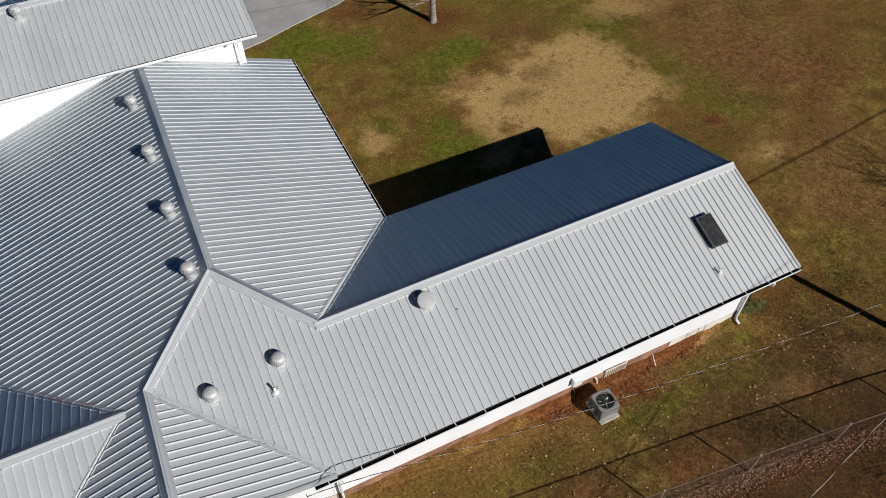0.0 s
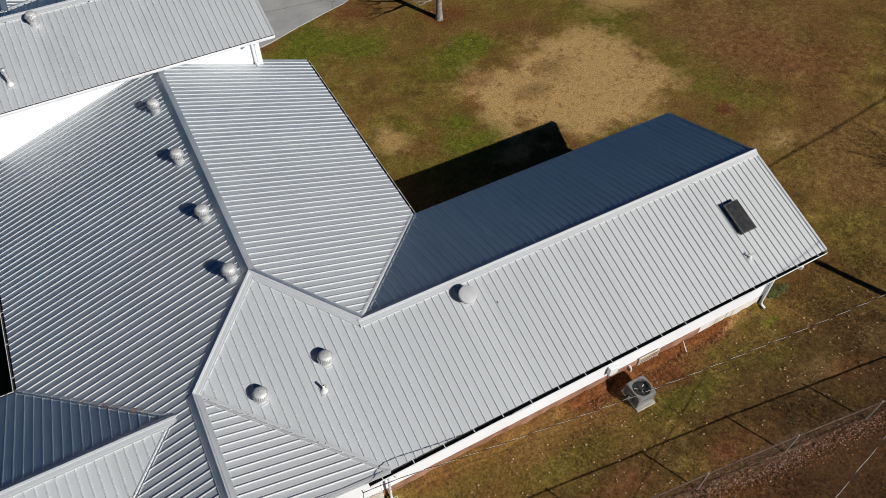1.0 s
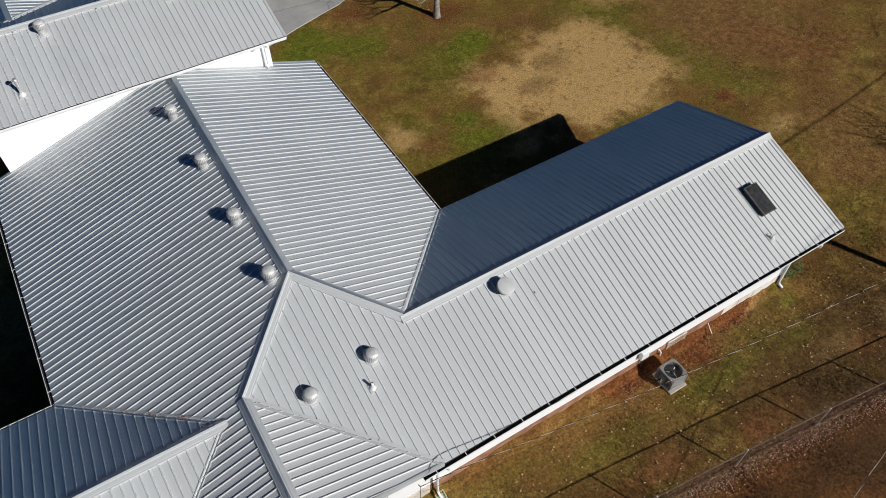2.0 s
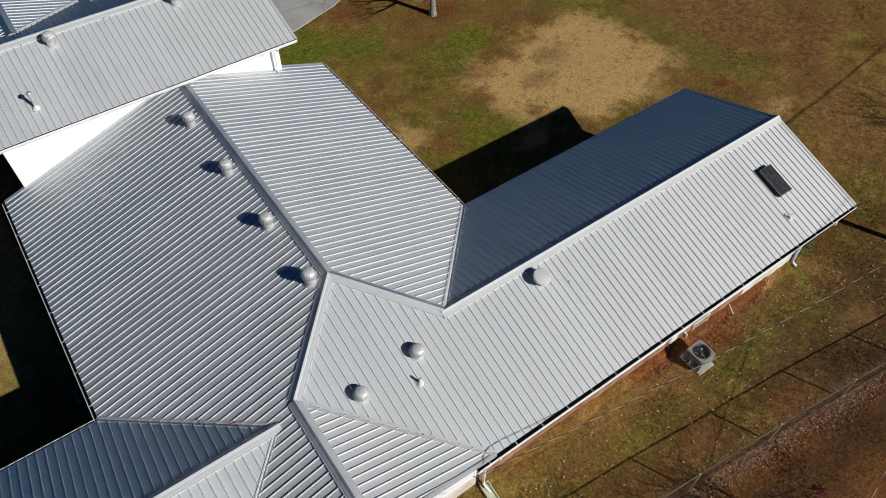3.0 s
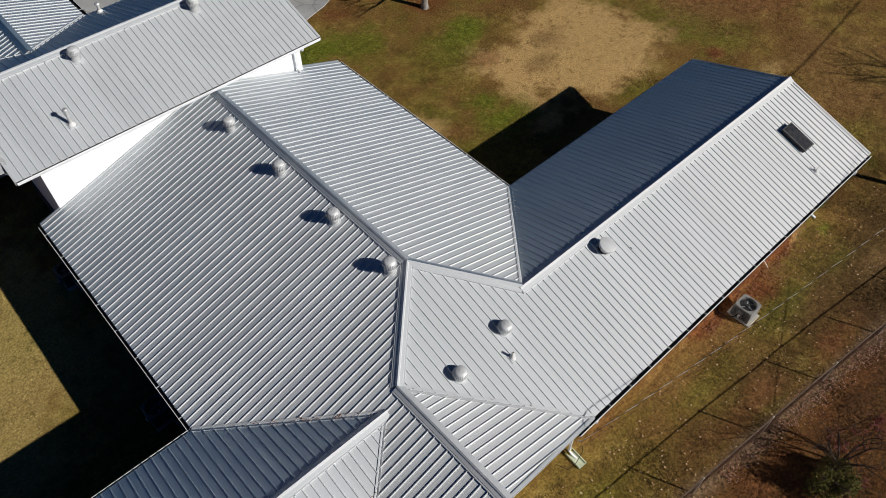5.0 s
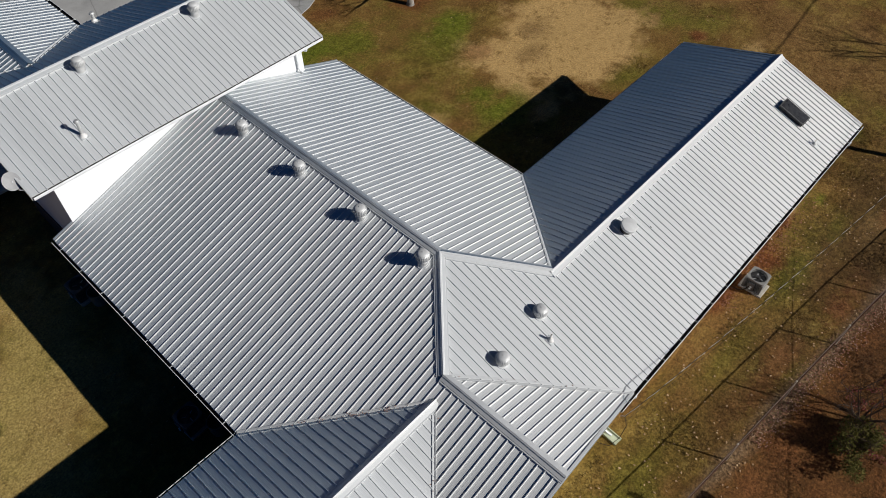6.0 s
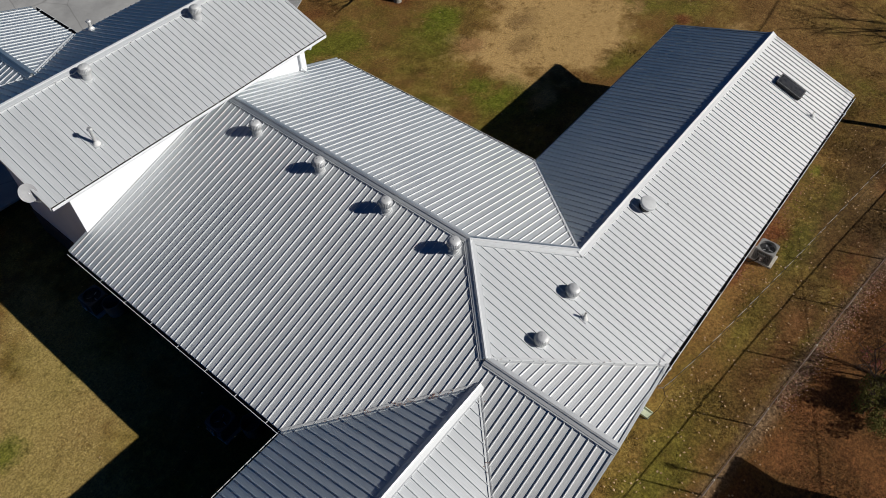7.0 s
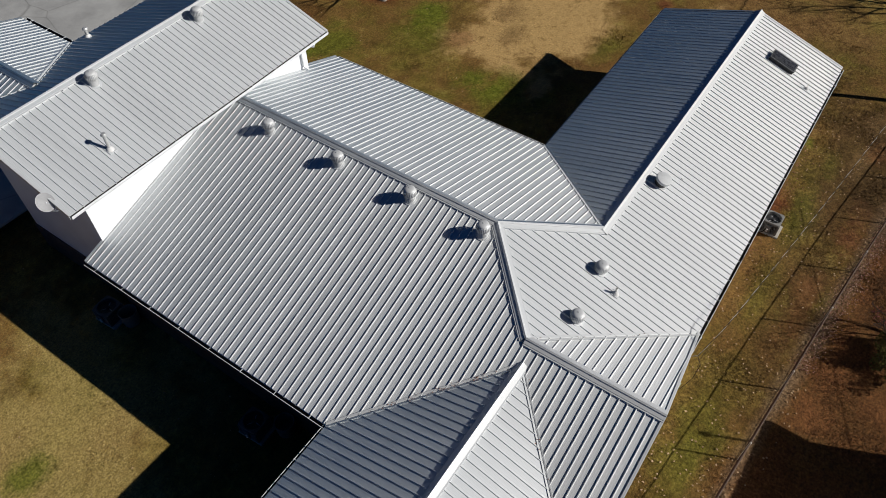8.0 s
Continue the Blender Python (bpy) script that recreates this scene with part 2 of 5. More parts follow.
    umber = ramp(nt, calc(nt, "ADD", calc(nt, "MULTIPLY", clump, 0.5), calc(nt, "MULTIPLY", fine, 0.5)), [(0.36, (0.036, 0.019, 0.007)), (0.5, (0.080, 0.043, 0.015)), (0.64, (0.150, 0.086, 0.031))])
    dull = calc(nt, "MAXIMUM", calc(nt, "MULTIPLY", spot(nt, x, y, 15.0, 4.8, 8.0, 2.7, 0.5, wob), 0.78), calc(nt, "MULTIPLY", spot(nt, x, y, 7.6, 4.9, 6.0, 1.5, 0.7, wob), 0.64))
    col = mix(nt, dull, col, umber)
    for cx, cy, rx, ry, k in ((11.3, 6.2, 2.6, 0.7, 0.35), (6.4, 6.1, 2.4, 0.6, 0.38), (0.0, 5.8, 2.0, 0.9, 0.42), (14.6, 5.9, 1.2, 0.5, 0.35), (10.8, 19.8, 1.7, 1.3, 0.9), (12.9, 25.3, 1.8, 1.2, 0.5)):
        col = mix(nt, calc(nt, "MULTIPLY", spot(nt, x, y, cx, cy, rx, ry, 0.7, wob), k), col, green)
    rust = ramp(nt, clump, [(0.36, (0.085, 0.032, 0.012)), (0.5, (0.175, 0.068, 0.026)), (0.64, (0.28, 0.125, 0.052))])
    for cx, cy, rx, ry, k in ((10.9, 4.15, 2.0, 0.65, 0.8), (16.2, 4.4, 1.0, 0.6, 0.5), (6.8, 4.75, 2.4, 0.6, 0.55), (21.7, 16.3, 0.7, 0.5, 0.9), (28.2, 17.0, 4.5, 2.4, 0.5), (25.6, 20.0, 2.8, 2.0, 0.35), (8.6, 20.3, 1.2, 0.8, 0.4), (13.3, 23.4, 1.0, 0.7, 0.5)):
        col = mix(nt, calc(nt, "MULTIPLY", spot(nt, x, y, cx, cy, rx, ry, 0.7, wob), k), col, rust)
    clay = ramp(nt, calc(nt, "ADD", calc(nt, "MULTIPLY", fine, 0.4), calc(nt, "ADD", calc(nt, "MULTIPLY", clump, 0.35), calc(nt, "MULTIPLY", mid, 0.25))), [(0.34, (0.042, 0.016, 0.006)), (0.48, (0.110, 0.038, 0.011)), (0.60, (0.200, 0.078, 0.026)), (0.74, (0.33, 0.185, 0.085))])
    strip = calc(nt, "MAXIMUM", spot(nt, x, y, 10.8, 7.75, 5.4, 0.7, 0.5, wob), calc(nt, "MULTIPLY", spot(nt, x, y, 5.0, 7.75, 5.5, 0.5, 0.6, wob), 0.35))
    strip = calc(nt, "MAXIMUM", strip, spot(nt, x, y, 10.9, 7.2, 2.0, 0.75, 0.7, wob))
    strip = calc(nt, "MAXIMUM", strip, calc(nt, "MULTIPLY", spot(nt, x, y, 14.2, 29.0, 1.8, 1.2, 0.6, wob), 0.8))
    strip = calc(nt, "MAXIMUM", strip, calc(nt, "MULTIPLY", spot(nt, x, y, 10.3, 31.3, 1.7, 0.9, 0.6, wob), 0.6))
    strip = calc(nt, "MAXIMUM", strip, calc(nt, "MULTIPLY", spot(nt, x, y, 21.7, 16.4, 0.7, 0.5, 0.7, wob), 0.8))
    col = mix(nt, strip, col, clay)
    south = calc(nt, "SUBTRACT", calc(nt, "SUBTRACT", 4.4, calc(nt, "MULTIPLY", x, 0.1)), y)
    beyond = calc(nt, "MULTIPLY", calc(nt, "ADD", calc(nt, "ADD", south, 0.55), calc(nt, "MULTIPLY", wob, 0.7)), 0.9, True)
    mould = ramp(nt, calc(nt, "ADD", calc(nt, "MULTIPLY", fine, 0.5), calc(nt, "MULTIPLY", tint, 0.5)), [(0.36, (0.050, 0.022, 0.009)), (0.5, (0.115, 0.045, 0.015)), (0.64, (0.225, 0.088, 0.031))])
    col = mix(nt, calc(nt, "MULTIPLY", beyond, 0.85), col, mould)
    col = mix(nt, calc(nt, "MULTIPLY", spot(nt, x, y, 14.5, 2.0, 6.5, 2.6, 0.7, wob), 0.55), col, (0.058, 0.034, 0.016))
    col = mix(nt, calc(nt, "MULTIPLY", spot(nt, x, y, 4.0, 5.9, 6.0, 1.3, 0.7, wob), 0.35), col, rusty)
    near = calc(nt, "ABSOLUTE", calc(nt, "ADD", south, 0.12))
    dead = calc(nt, "MULTIPLY", calc(nt, "SUBTRACT", calc(nt, "SUBTRACT", 0.44, near), calc(nt, "MULTIPLY", wob, 0.35)), 2.5, True)
    straw = ramp(nt, fine, [(0.34, (0.062, 0.040, 0.024)), (0.5, (0.16, 0.105, 0.062)), (0.66, (0.32, 0.225, 0.14))])
    col = mix(nt, calc(nt, "MULTIPLY", calc(nt, "MULTIPLY", dead, calc(nt, "MULTIPLY", calc(nt, "SUBTRACT", 16.5, x), 0.3, True)), 0.75), col, straw)
    grain = noise_at(nt, 15.0, 3, 0.7, None, "Position", 3.0)
    tone = ramp(nt, grain, [(0.32, (0.62, 0.62, 0.64)), (0.5, (1.05, 1.05, 1.05)), (0.68, (1.52, 1.50, 1.45))])
    col = mix(nt, 1.0, col, tone, "MULTIPLY")
    return col, fine, mid


def lawn_material(name, blade):
    m, nt, b = mat(name, (0.15, 0.1, 0.04), 0.95, 0.0, 0.15)
    col, fine, mid = lawn_colour(nt)
    if blade:
        geo = nt.nodes.new("ShaderNodeNewGeometry")
        hsv = nt.nodes.new("ShaderNodeHueSaturation")
        hsv.inputs["Saturation"].default_value = 0.95
        nt.links.new(calc(nt, "ADD", calc(nt, "MULTIPLY", geo.outputs["Random Per Island"], 1.0), 0.65), hsv.inputs["Value"])
        nt.links.new(col, hsv.inputs["Color"])
        col = hsv.outputs["Color"]
    else:
        bump(nt, b, calc(nt, "ADD", noise_at(nt, 22.0, 4, 0.7, None, "Position"), mid), 0.7, 0.03)
    nt.links.new(col, b.inputs["Base Color"])
    return m


LAWN, BLADE = lawn_material("dormant_lawn", False), lawn_material("grass_blade", True)


def drive_material():
    m, nt, b = mat("old_concrete_drive", (0.35, 0.35, 0.34), 0.9)
    f = calc(nt, "ADD", calc(nt, "MULTIPLY", noise_at(nt, 0.5, 6, 0.65, None, "Position"), 0.7), calc(nt, "MULTIPLY", noise_at(nt, 30, 3, 0.6, None, "Position"), 0.3))
    col = ramp(nt, f, [(0.3, (0.22, 0.22, 0.215)), (0.5, (0.33, 0.33, 0.32)), (0.7, (0.43, 0.43, 0.415))])
    geo = nt.nodes.new("ShaderNodeNewGeometry")
    wav = nt.nodes.new("ShaderNodeMix")
    wav.data_type = "VECTOR"
    wav.inputs[0].default_value = 0.12
    nz = node(nt, "ShaderNodeTexNoise", Scale=1.2, Detail=4.0)
    nt.links.new(geo.outputs["Position"], nz.inputs["Vector"])
    nt.links.new(geo.outputs["Position"], wav.inputs[4])
    nt.links.new(nz.outputs["Color"], wav.inputs[5])
    vo = node(nt, "ShaderNodeTexVoronoi", Scale=0.35)
    vo.feature = "DISTANCE_TO_EDGE"
    nt.links.new(wav.outputs[1], vo.inputs["Vector"])
    crack = ramp(nt, vo.outputs["Distance"], [(0.0, (1, 1, 1)), (0.012, (0, 0, 0))])
    nt.links.new(mix(nt, calc(nt, "MULTIPLY", crack, 0.4), col, (0.06, 0.055, 0.05)), b.inputs["Base Color"])
    bump(nt, b, f, 0.3, 0.01)
    return m


DRIVE = drive_material()
LEAF = worn("dry_leaf", (0.20, 0.10, 0.045), (0.52, 0.36, 0.20), 8.0, 0.8)
RED_LEAF = worn("red_brown_leaf", (0.12, 0.042, 0.026), (0.28, 0.12, 0.07), 8.0, 0.8)
PINK_LEAF = worn("pale_pink_brown_leaf", (0.20, 0.105, 0.075), (0.40, 0.25, 0.18), 8.0, 0.8)
CRIMSON = worn("crimson_leaf", (0.10, 0.014, 0.013), (0.21, 0.034, 0.026), 8.0, 0.7)
DARK_LEAF = worn("dark_leaf", (0.04, 0.045, 0.012), (0.13, 0.115, 0.03), 8.0, 0.95, 0.0, 0.1)
GREEN_LEAF = worn("green_leaf", (0.05, 0.07, 0.012), (0.16, 0.19, 0.05), 8.0, 0.6)


# ---- mesh building ----
class Shape:
    """Collects vertices and faces for one mesh."""

    def __init__(self):
        self.v, self.f = [], []

    def add(self, verts, faces):
        n = len(self.v)
        self.v += [tuple(p) for p in verts]
        self.f += [tuple(i + n for i in face) for face in faces]
        return self

    def box(self, x0, x1, y0, y1, z0, z1, m=None, bevel=0.0):
        if bevel:
            b = bevel
            rings = []
            for z, i in ((z0, b), (z0 + b, 0), (z1 - b, 0), (z1, b)):
                rings.append([(x0 + i + (b if i == 0 else 0), y0 + i, z), (x1 - b, y0 + i, z), (x1 - i, y0 + b, z), (x1 - i, y1 - b, z),
                              (x1 - b, y1 - i, z), (x0 + b, y1 - i, z), (x0 + i, y1 - b, z), (x0 + i, y0 + b, z)])
            return self.loft(rings, m)
        p = [Vector((x, y, z)) for z in (z0, z1) for y in (y0, y1) for x in (x0, x1)]
        if m is not None:
            p = [m @ q for q in p]
        return self.add(p, [(0, 2, 3, 1), (4, 5, 7, 6), (0, 1, 5, 4), (2, 6, 7, 3), (0, 4, 6, 2), (1, 3, 7, 5)])

    def loft(self, rings, m=None, closed=True, caps=True):
        n = len(rings[0])
        pts = [Vector(p) for r in rings for p in r]
        if m is not None:
            pts = [m @ p for p in pts]
        faces = []
        for i in range(len(rings) - 1):
            for j in range(n if closed else n - 1):
                k = (j + 1) % n
                faces.append((i * n + j, i * n + k, (i + 1) * n + k, (i + 1) * n + j))
        if caps and closed:
            faces.append(tuple(range(n - 1, -1, -1)))
            faces.append(tuple((len(rings) - 1) * n + j for j in range(n)))
        return self.add(pts, faces)

    def lathe(self, profile, seg=24, m=None, caps=True):
        return self.loft([[(r * math.cos(2 * math.pi * j / seg), r * math.sin(2 * math.pi * j / seg), z) for j in range(seg)] for r, z in profile], m, True, caps)

    def tube(self, pts, radii, seg=8):
        pts = [Vector(p) for p in pts]
        if not isinstance(radii, (list, tuple)):
            radii = [radii] * len(pts)
        rings, side = [], None
        for i, p in enumerate(pts):
            d = (pts[min(i + 1, len(pts) - 1)] - pts[max(i - 1, 0)]).normalized()
            ref = side if side is not None else (Vector((0, 0, 1)) if abs(d.z) < 0.9 else Vector((1, 0, 0)))
            a = (ref - d * ref.dot(d)).normalized()
            side = a
            b = d.cross(a)
            rings.append([p + (a * math.cos(2 * math.pi * j / seg) + b * math.sin(2 * math.pi * j / seg)) * radii[i] for j in range(seg)])
        return self.loft(rings)

    def welded(self):
        seen, order, out = {}, [], []
        for p in self.v:
            key = tuple(round(c, 3) for c in p)
            if key not in seen:
                seen[key] = len(out)
                out.append(p)
            order.append(seen[key])
        self.v, self.f = out, [tuple(order[i] for i in f) for f in self.f]
        self.f = [f for f in self.f if len(set(f)) == len(f)]
        return self

    def mesh(self, name, material, smooth=False):
        me = bpy.data.meshes.new(name)
        me.from_pydata(self.v, [], self.f)
        me.materials.append(material)
        if smooth:
            me.polygons.foreach_set("use_smooth", [True] * len(me.polygons))
            me.set_sharp_from_angle(angle=radians(38))
        me.update()
        return me


def part(name, shape, material, parent=None, label="", smooth=False, at=None):
    ob = new(name, shape.mesh(name, material, smooth))
    if parent is not None:
        ob.parent = parent
    if at is not None:
        ob.matrix_basis = at
    if label:
        tagged(ob, label)
    return ob


def thing(name, label, category, at=None, group="", kind=""):
    ob = new(name)
    if at is not None:
        ob.matrix_basis = at
    return tagged(ob, label, category, group, kind)


def smooth01(v):
    v = min(max(v, 0.0), 1.0)
    return v * v * (3 - 2 * v)


def ground_z(x, y):
    west, south = smooth01((-2.0 - x) / 5.0), smooth01((14.0 - y) / 6.0)
    return -0.24 * south * (1 - west) - 0.66 * west


# ---- ground ----
def graded(lo, hi, step, reach):
    inner = list(np.arange(lo, hi + step / 2, step))
    out, d = [], step
    p = hi
    while p < reach:
        d *= 1.6
        p += d
        out.append(p)
    left, d, p = [], step, lo
    while p > -reach:
        d *= 1.6
        p -= d
        left.append(p)
    return left[::-1] + inner + out


def build_ground():
    xs, ys = graded(-24, 40, 0.5, 1500), graded(-8, 52, 0.5, 1500)
    s = Shape()
    s.v = [(x, y, ground_z(x, y) + 0.035 * noise.noise((x * 0.6, y * 0.6, 0))) for y in ys for x in xs]
    n = len(xs)
    s.f = [(j * n + i, j * n + i + 1, (j + 1) * n + i + 1, (j + 1) * n + i) for j in range(len(ys) - 1) for i in range(n - 1)]
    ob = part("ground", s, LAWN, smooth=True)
    tagged(ob, "dormant winter lawn, brown and olive with bare sandy patches", "lawn", kind="structure")


build_ground()

d = Shape()
edge = [(3.2, 30.2), (5.8, 30.85), (7.5, 31.5), (10.2, 32.35), (12.3, 33.4), (14.5, 36), (16.5, 41), (17, 60), (-30, 60), (-30, 31.5), (-6, 31.0)]
d.loft([[(x, y, -0.05) for x, y in edge], [(x, y, 0.035) for x, y in edge], [(x * 0.999 + 0.0, y * 0.9995 + 0.018, 0.05) for x, y in edge]])
tagged(part("driveway", d, DRIVE), "cracked pale grey concrete driveway behind the house", "driveway", kind="structure")

# ---- roof planes: height over the plan ----
RIB, PITCH_HB = 0.2345, 1 / 3


def z_south(x, y): return 4.052 + (y - 10.944) * 0.3284
def z_north(x, y): return 4.052 - (y - 10.944) * 0.2932
def z_east(x, y): return 4.854 - (x + 0.08) * 0.3366
def z_west(x, y): return 4.854 + (x + 0.08) * 0.3244
def z_gable(x, y): return 4.043 - (x + 2.58) * 0.3244
def z_wing_n(x, y): return 3.835 - (y - 10.63) * 0.3374
def z_wing_s(x, y): return 3.835 + (y - 10.63) * 0.3374
def z_high_s(x, y): return 6.4 + (y - 27.1) * PITCH_HB
def z_high_n(x, y): return 6.4 - (y - 27.1) * PITCH_HB
def z_back_e(x, y): return 5.97 - (x + 4.26) * 0.283
def z_back_w(x, y): return 5.97 + (x + 4.26) * 0.283


A, B, C = (-0.08, 13.386), (2.14, 10.944), (-2.58, 10.90)
INNER, INNER_W, WING, VALLEY_S, GABLE = (5.64, 14.77), (-7.05, 14.32), (-3.22, 10.63), (1.16, 7.18), (-2.58, 6.92)
EAST, FAR_W = 16.62, -18.0

# the rib: distance from the rib's middle, height
RIB_SHAPE = ((-0.018, 0.0), (-0.0085, 0.0295), (0.0085, 0.0295), (0.018, 0.0))
MINOR = ((0.070, 0.0), (0.076, 0.0013), (0.084, 0.0013), (0.090, 0.0), (0.1386, 0.0), (0.1446, 0.0013), (0.1526, 0.0013), (0.1586, 0.0))


def span(poly, s, along):
    """Lowest and highest crossing of a plan outline at the coordinate s across the ribs."""
    hits = []
    for (a, b) in zip(poly, poly[1:] + poly[:1]):
        a0, b0 = a[along], b[along]
        if (a0 - s) * (b0 - s) < 0:
            k = (s - a0) / (b0 - a0)
            hits.append(a[1 - along] + k * (b[1 - along] - a[1 - along]))
    return (min(hits), max(hits)) if len(hits) > 1 else None


def roof_slope(parent, poly, height, along, label, rib=0.0, eave=None):
    """One slope: a deck with ribbed metal panels on it. along: 0 when the ribs stand side by side in x, 1 in y."""
    material = SHEET_Y if along == 0 else SHEET_X
    deck = Shape()
    inner = list(poly)
    if eave is not None:
        middle = sum(p[1 - along] for p in poly) / len(poly)
        back = 0.07 if middle > eave else -0.07
        inner = [tuple(c + (back if k == 1 - along and abs(c - eave) < 0.12 else 0.0) for k, c in enumerate(p)) for p in poly]
    deck.loft([[(x, y, height(x, y) - 0.13) for x, y in inner], [(x, y, height(x, y) - 0.012) for x, y in inner]])
    slope = part("roof_slope", deck, TRIM, parent, label)
    lo, hi = min(p[along] for p in poly), max(p[along] for p in poly)
    start = rib - RIB / 2 + math.floor((lo - rib + RIB / 2) / RIB) * RIB
    first = start
    while first < hi:
        marks = []
        for k in range(4):
            mid = first + (k + 0.5) * RIB
            marks += [(mid - RIB / 2, 0.0)] + [(mid + du, h) for du, h in RIB_SHAPE]
            marks += [(mid + du, h) for du, h in MINOR if du < RIB / 2]
            marks += [(mid - RIB + du, h) for du, h in MINOR if du >= RIB / 2]
        marks.append((first + 4 * RIB, 0.0))
        marks = sorted(set((round(u, 5), h) for u, h in marks))
        for p in poly:
            u = p[along]
            for (u0, h0), (u1, h1) in zip(marks, marks[1:]):
                if u0 + 1e-4 < u < u1 - 1e-4:
                    marks.append((u, h0 + (h1 - h0) * (u - u0) / (u1 - u0)))
                    marks.sort()
                    break
        sh = Shape()
        for (u0, h0), (u1, h1) in zip(marks, marks[1:]):
            if u1 - u0 < 1e-4:
                continue
            a, b = span(poly, u0 + 1e-5, along), span(poly, u1 - 1e-5, along)
            if not a or not b:
                continue
            q = []
            for (u, h, v) in ((u0, h0, a[0]), (u1, h1, b[0]), (u1, h1, b[1]), (u0, h0, a[1])):
                x, y = (u, v) if along == 0 else (v, u)
                q.append((x, y, height(x, y) + h))
            sh.add(q, [(0, 1, 2, 3) if along == 0 else (3, 2, 1, 0)])
        if sh.f:
            part("roof_panel", sh.welded(), material, slope)
        first += 4 * RIB
    return slope


def flashing(name, parent, p0, p1, h0, h1, width=0.18, lift=0.042, rise=0.062, label=""):
    """A folded cap along the line p0-p1 (plan), lying on the two slopes h0 (its left side) and h1 (its right side)."""
    a, b = Vector(p0), Vector(p1)
    d = (b - a).normalized()
    n = Vector((-d.y, d.x))
    def at(p, off, up):
        x, y = p.x + n.x * off, p.y + n.y * off
        return (x, y, (h0 if off >= 0 else h1)(x, y) + up)
    half = [(width, 0.0), (width, lift), (width * 0.80, lift), (width * 0.78, lift + 0.010), (0.052, lift + rise * 0.45), (0.042, lift + rise * 0.80)]
    prof = half + [(0.0, lift + rise)] + [(-o, u) for o, u in half[::-1]]
    length = (b - a).length
    pieces = max(1, round(length / 3.05))
    for i in range(pieces):
        q0, q1 = a + d * (length * i / pieces), a + d * (length * (i + 1) / pieces + (0.05 if i < pieces - 1 else 0))
        up = 0.003 * (i % 2)
        part(name, Shape().loft([[at(q, off, h + up) for off, h in prof] for q in (q0, q1)], closed=False), CAP, parent, label)


def valley(parent, p0, p1, h0, h1, width=0.07):
    a, b = Vector(p0), Vector(p1)
    d = (b - a).normalized()
    n = Vector((-d.y, d.x))
    s = Shape()
    rows = []
    for p in (a, b):
        rows.append([(p.x + n.x * o, p.y + n.y * o, (h0 if o >= 0 else h1)(p.x + n.x * o, p.y + n.y * o) + u) for o, u in ((width, 0.0), (width, 0.026), (0.02, 0.024), (0.0, 0.012), (-0.02, 0.024), (-width, 0.026), (-width, 0.0))])
    s.loft(rows, closed=False)
    return part("valley_flashing", s, CAP, parent)


def gutter(parent, p0, p1, z, out, straps=0.92, width=0.13, fall=0.0):
    """A box gutter under the eave p0-p1; out: unit plan direction away from the house. Its straps are parts of their own."""
    a, b, o = Vector(p0), Vector(p1), Vector(out)
    prof = [(0.0, 0.0), (0.0, -0.11), (width * 0.8, -0.11), (width, -0.05), (width, 0.0), (width + 0.014, 0.0), (width + 0.014, -0.055), (width * 0.85, -0.122), (-0.012, -0.122), (-0.012, 0.0)]
    s = Shape()
    s.loft([[(p.x + o.x * u, p.y + o.y * u, zz + w) for u, w in prof] for p, zz in ((a, z - fall), (b, z))])
    ob = part("gutter", s, TRIM, parent)
    # Near-black sheet lying inside the trough.
    inside = Shape()
    inside.loft([[(p.x + o.x * u, p.y + o.y * u, zz + w) for u, w in ((0.004, -0.004), (0.004, -0.085), (width * 0.85, -0.085), (width - 0.004, -0.045), (width - 0.004, -0.012))] for p, zz in ((a, z - fall), (b, z))], closed=False)
    part("gutter_lining", inside, GUTTER_IN, ob, "near-black inside of the gutter")
    d = b - a
    n = int(d.length / straps)
    strap = Shape()
    du = d.normalized()
    strap.loft([[(du.x * w + o.x * u, du.y * w + o.y * u, zz) for w, zz in ((-0.011, 0.0), (0.011, 0.0), (0.011, 0.006), (-0.011, 0.006))] for u in (-0.03, width + 0.02)])
    me = strap.mesh("gutter_strap", TRIM)
    for i in range(n + 1):
        k = (i + 0.4) / (n + 0.8)
        p = a + d * k
        st = new("gutter_strap", me)
        st.parent = ob
        st.location = (p.x, p.y, z - fall * (1 - k) + 0.004)
    return ob


def wall(parent, pts, base, top, thick=0.16, name="wall", material=None, label=""):
    """An upright wall along plan points; its inner face lies to the left of the line, its top follows the roof."""
    s = Shape()
    rows = []
    for i, p in enumerate(pts):
        a, b = Vector(pts[max(i - 1, 0)]), Vector(pts[min(i + 1, len(pts) - 1)])
        d = (b - a).normalized()
        n = Vector((-d.y, d.x)) * thick
        q = Vector(p) + d * (0.004 if i == 0 else (-0.004 if i == len(pts) - 1 else 0.0))
        t = top(*p) if callable(top) else top
        rows.append([(q.x, q.y, base), (q.x, q.y, t), (q.x + n.x, q.y + n.y, t), (q.x + n.x, q.y + n.y, base)])
    s.loft(rows)
    return part(name, s, material or WHITE, parent, label)


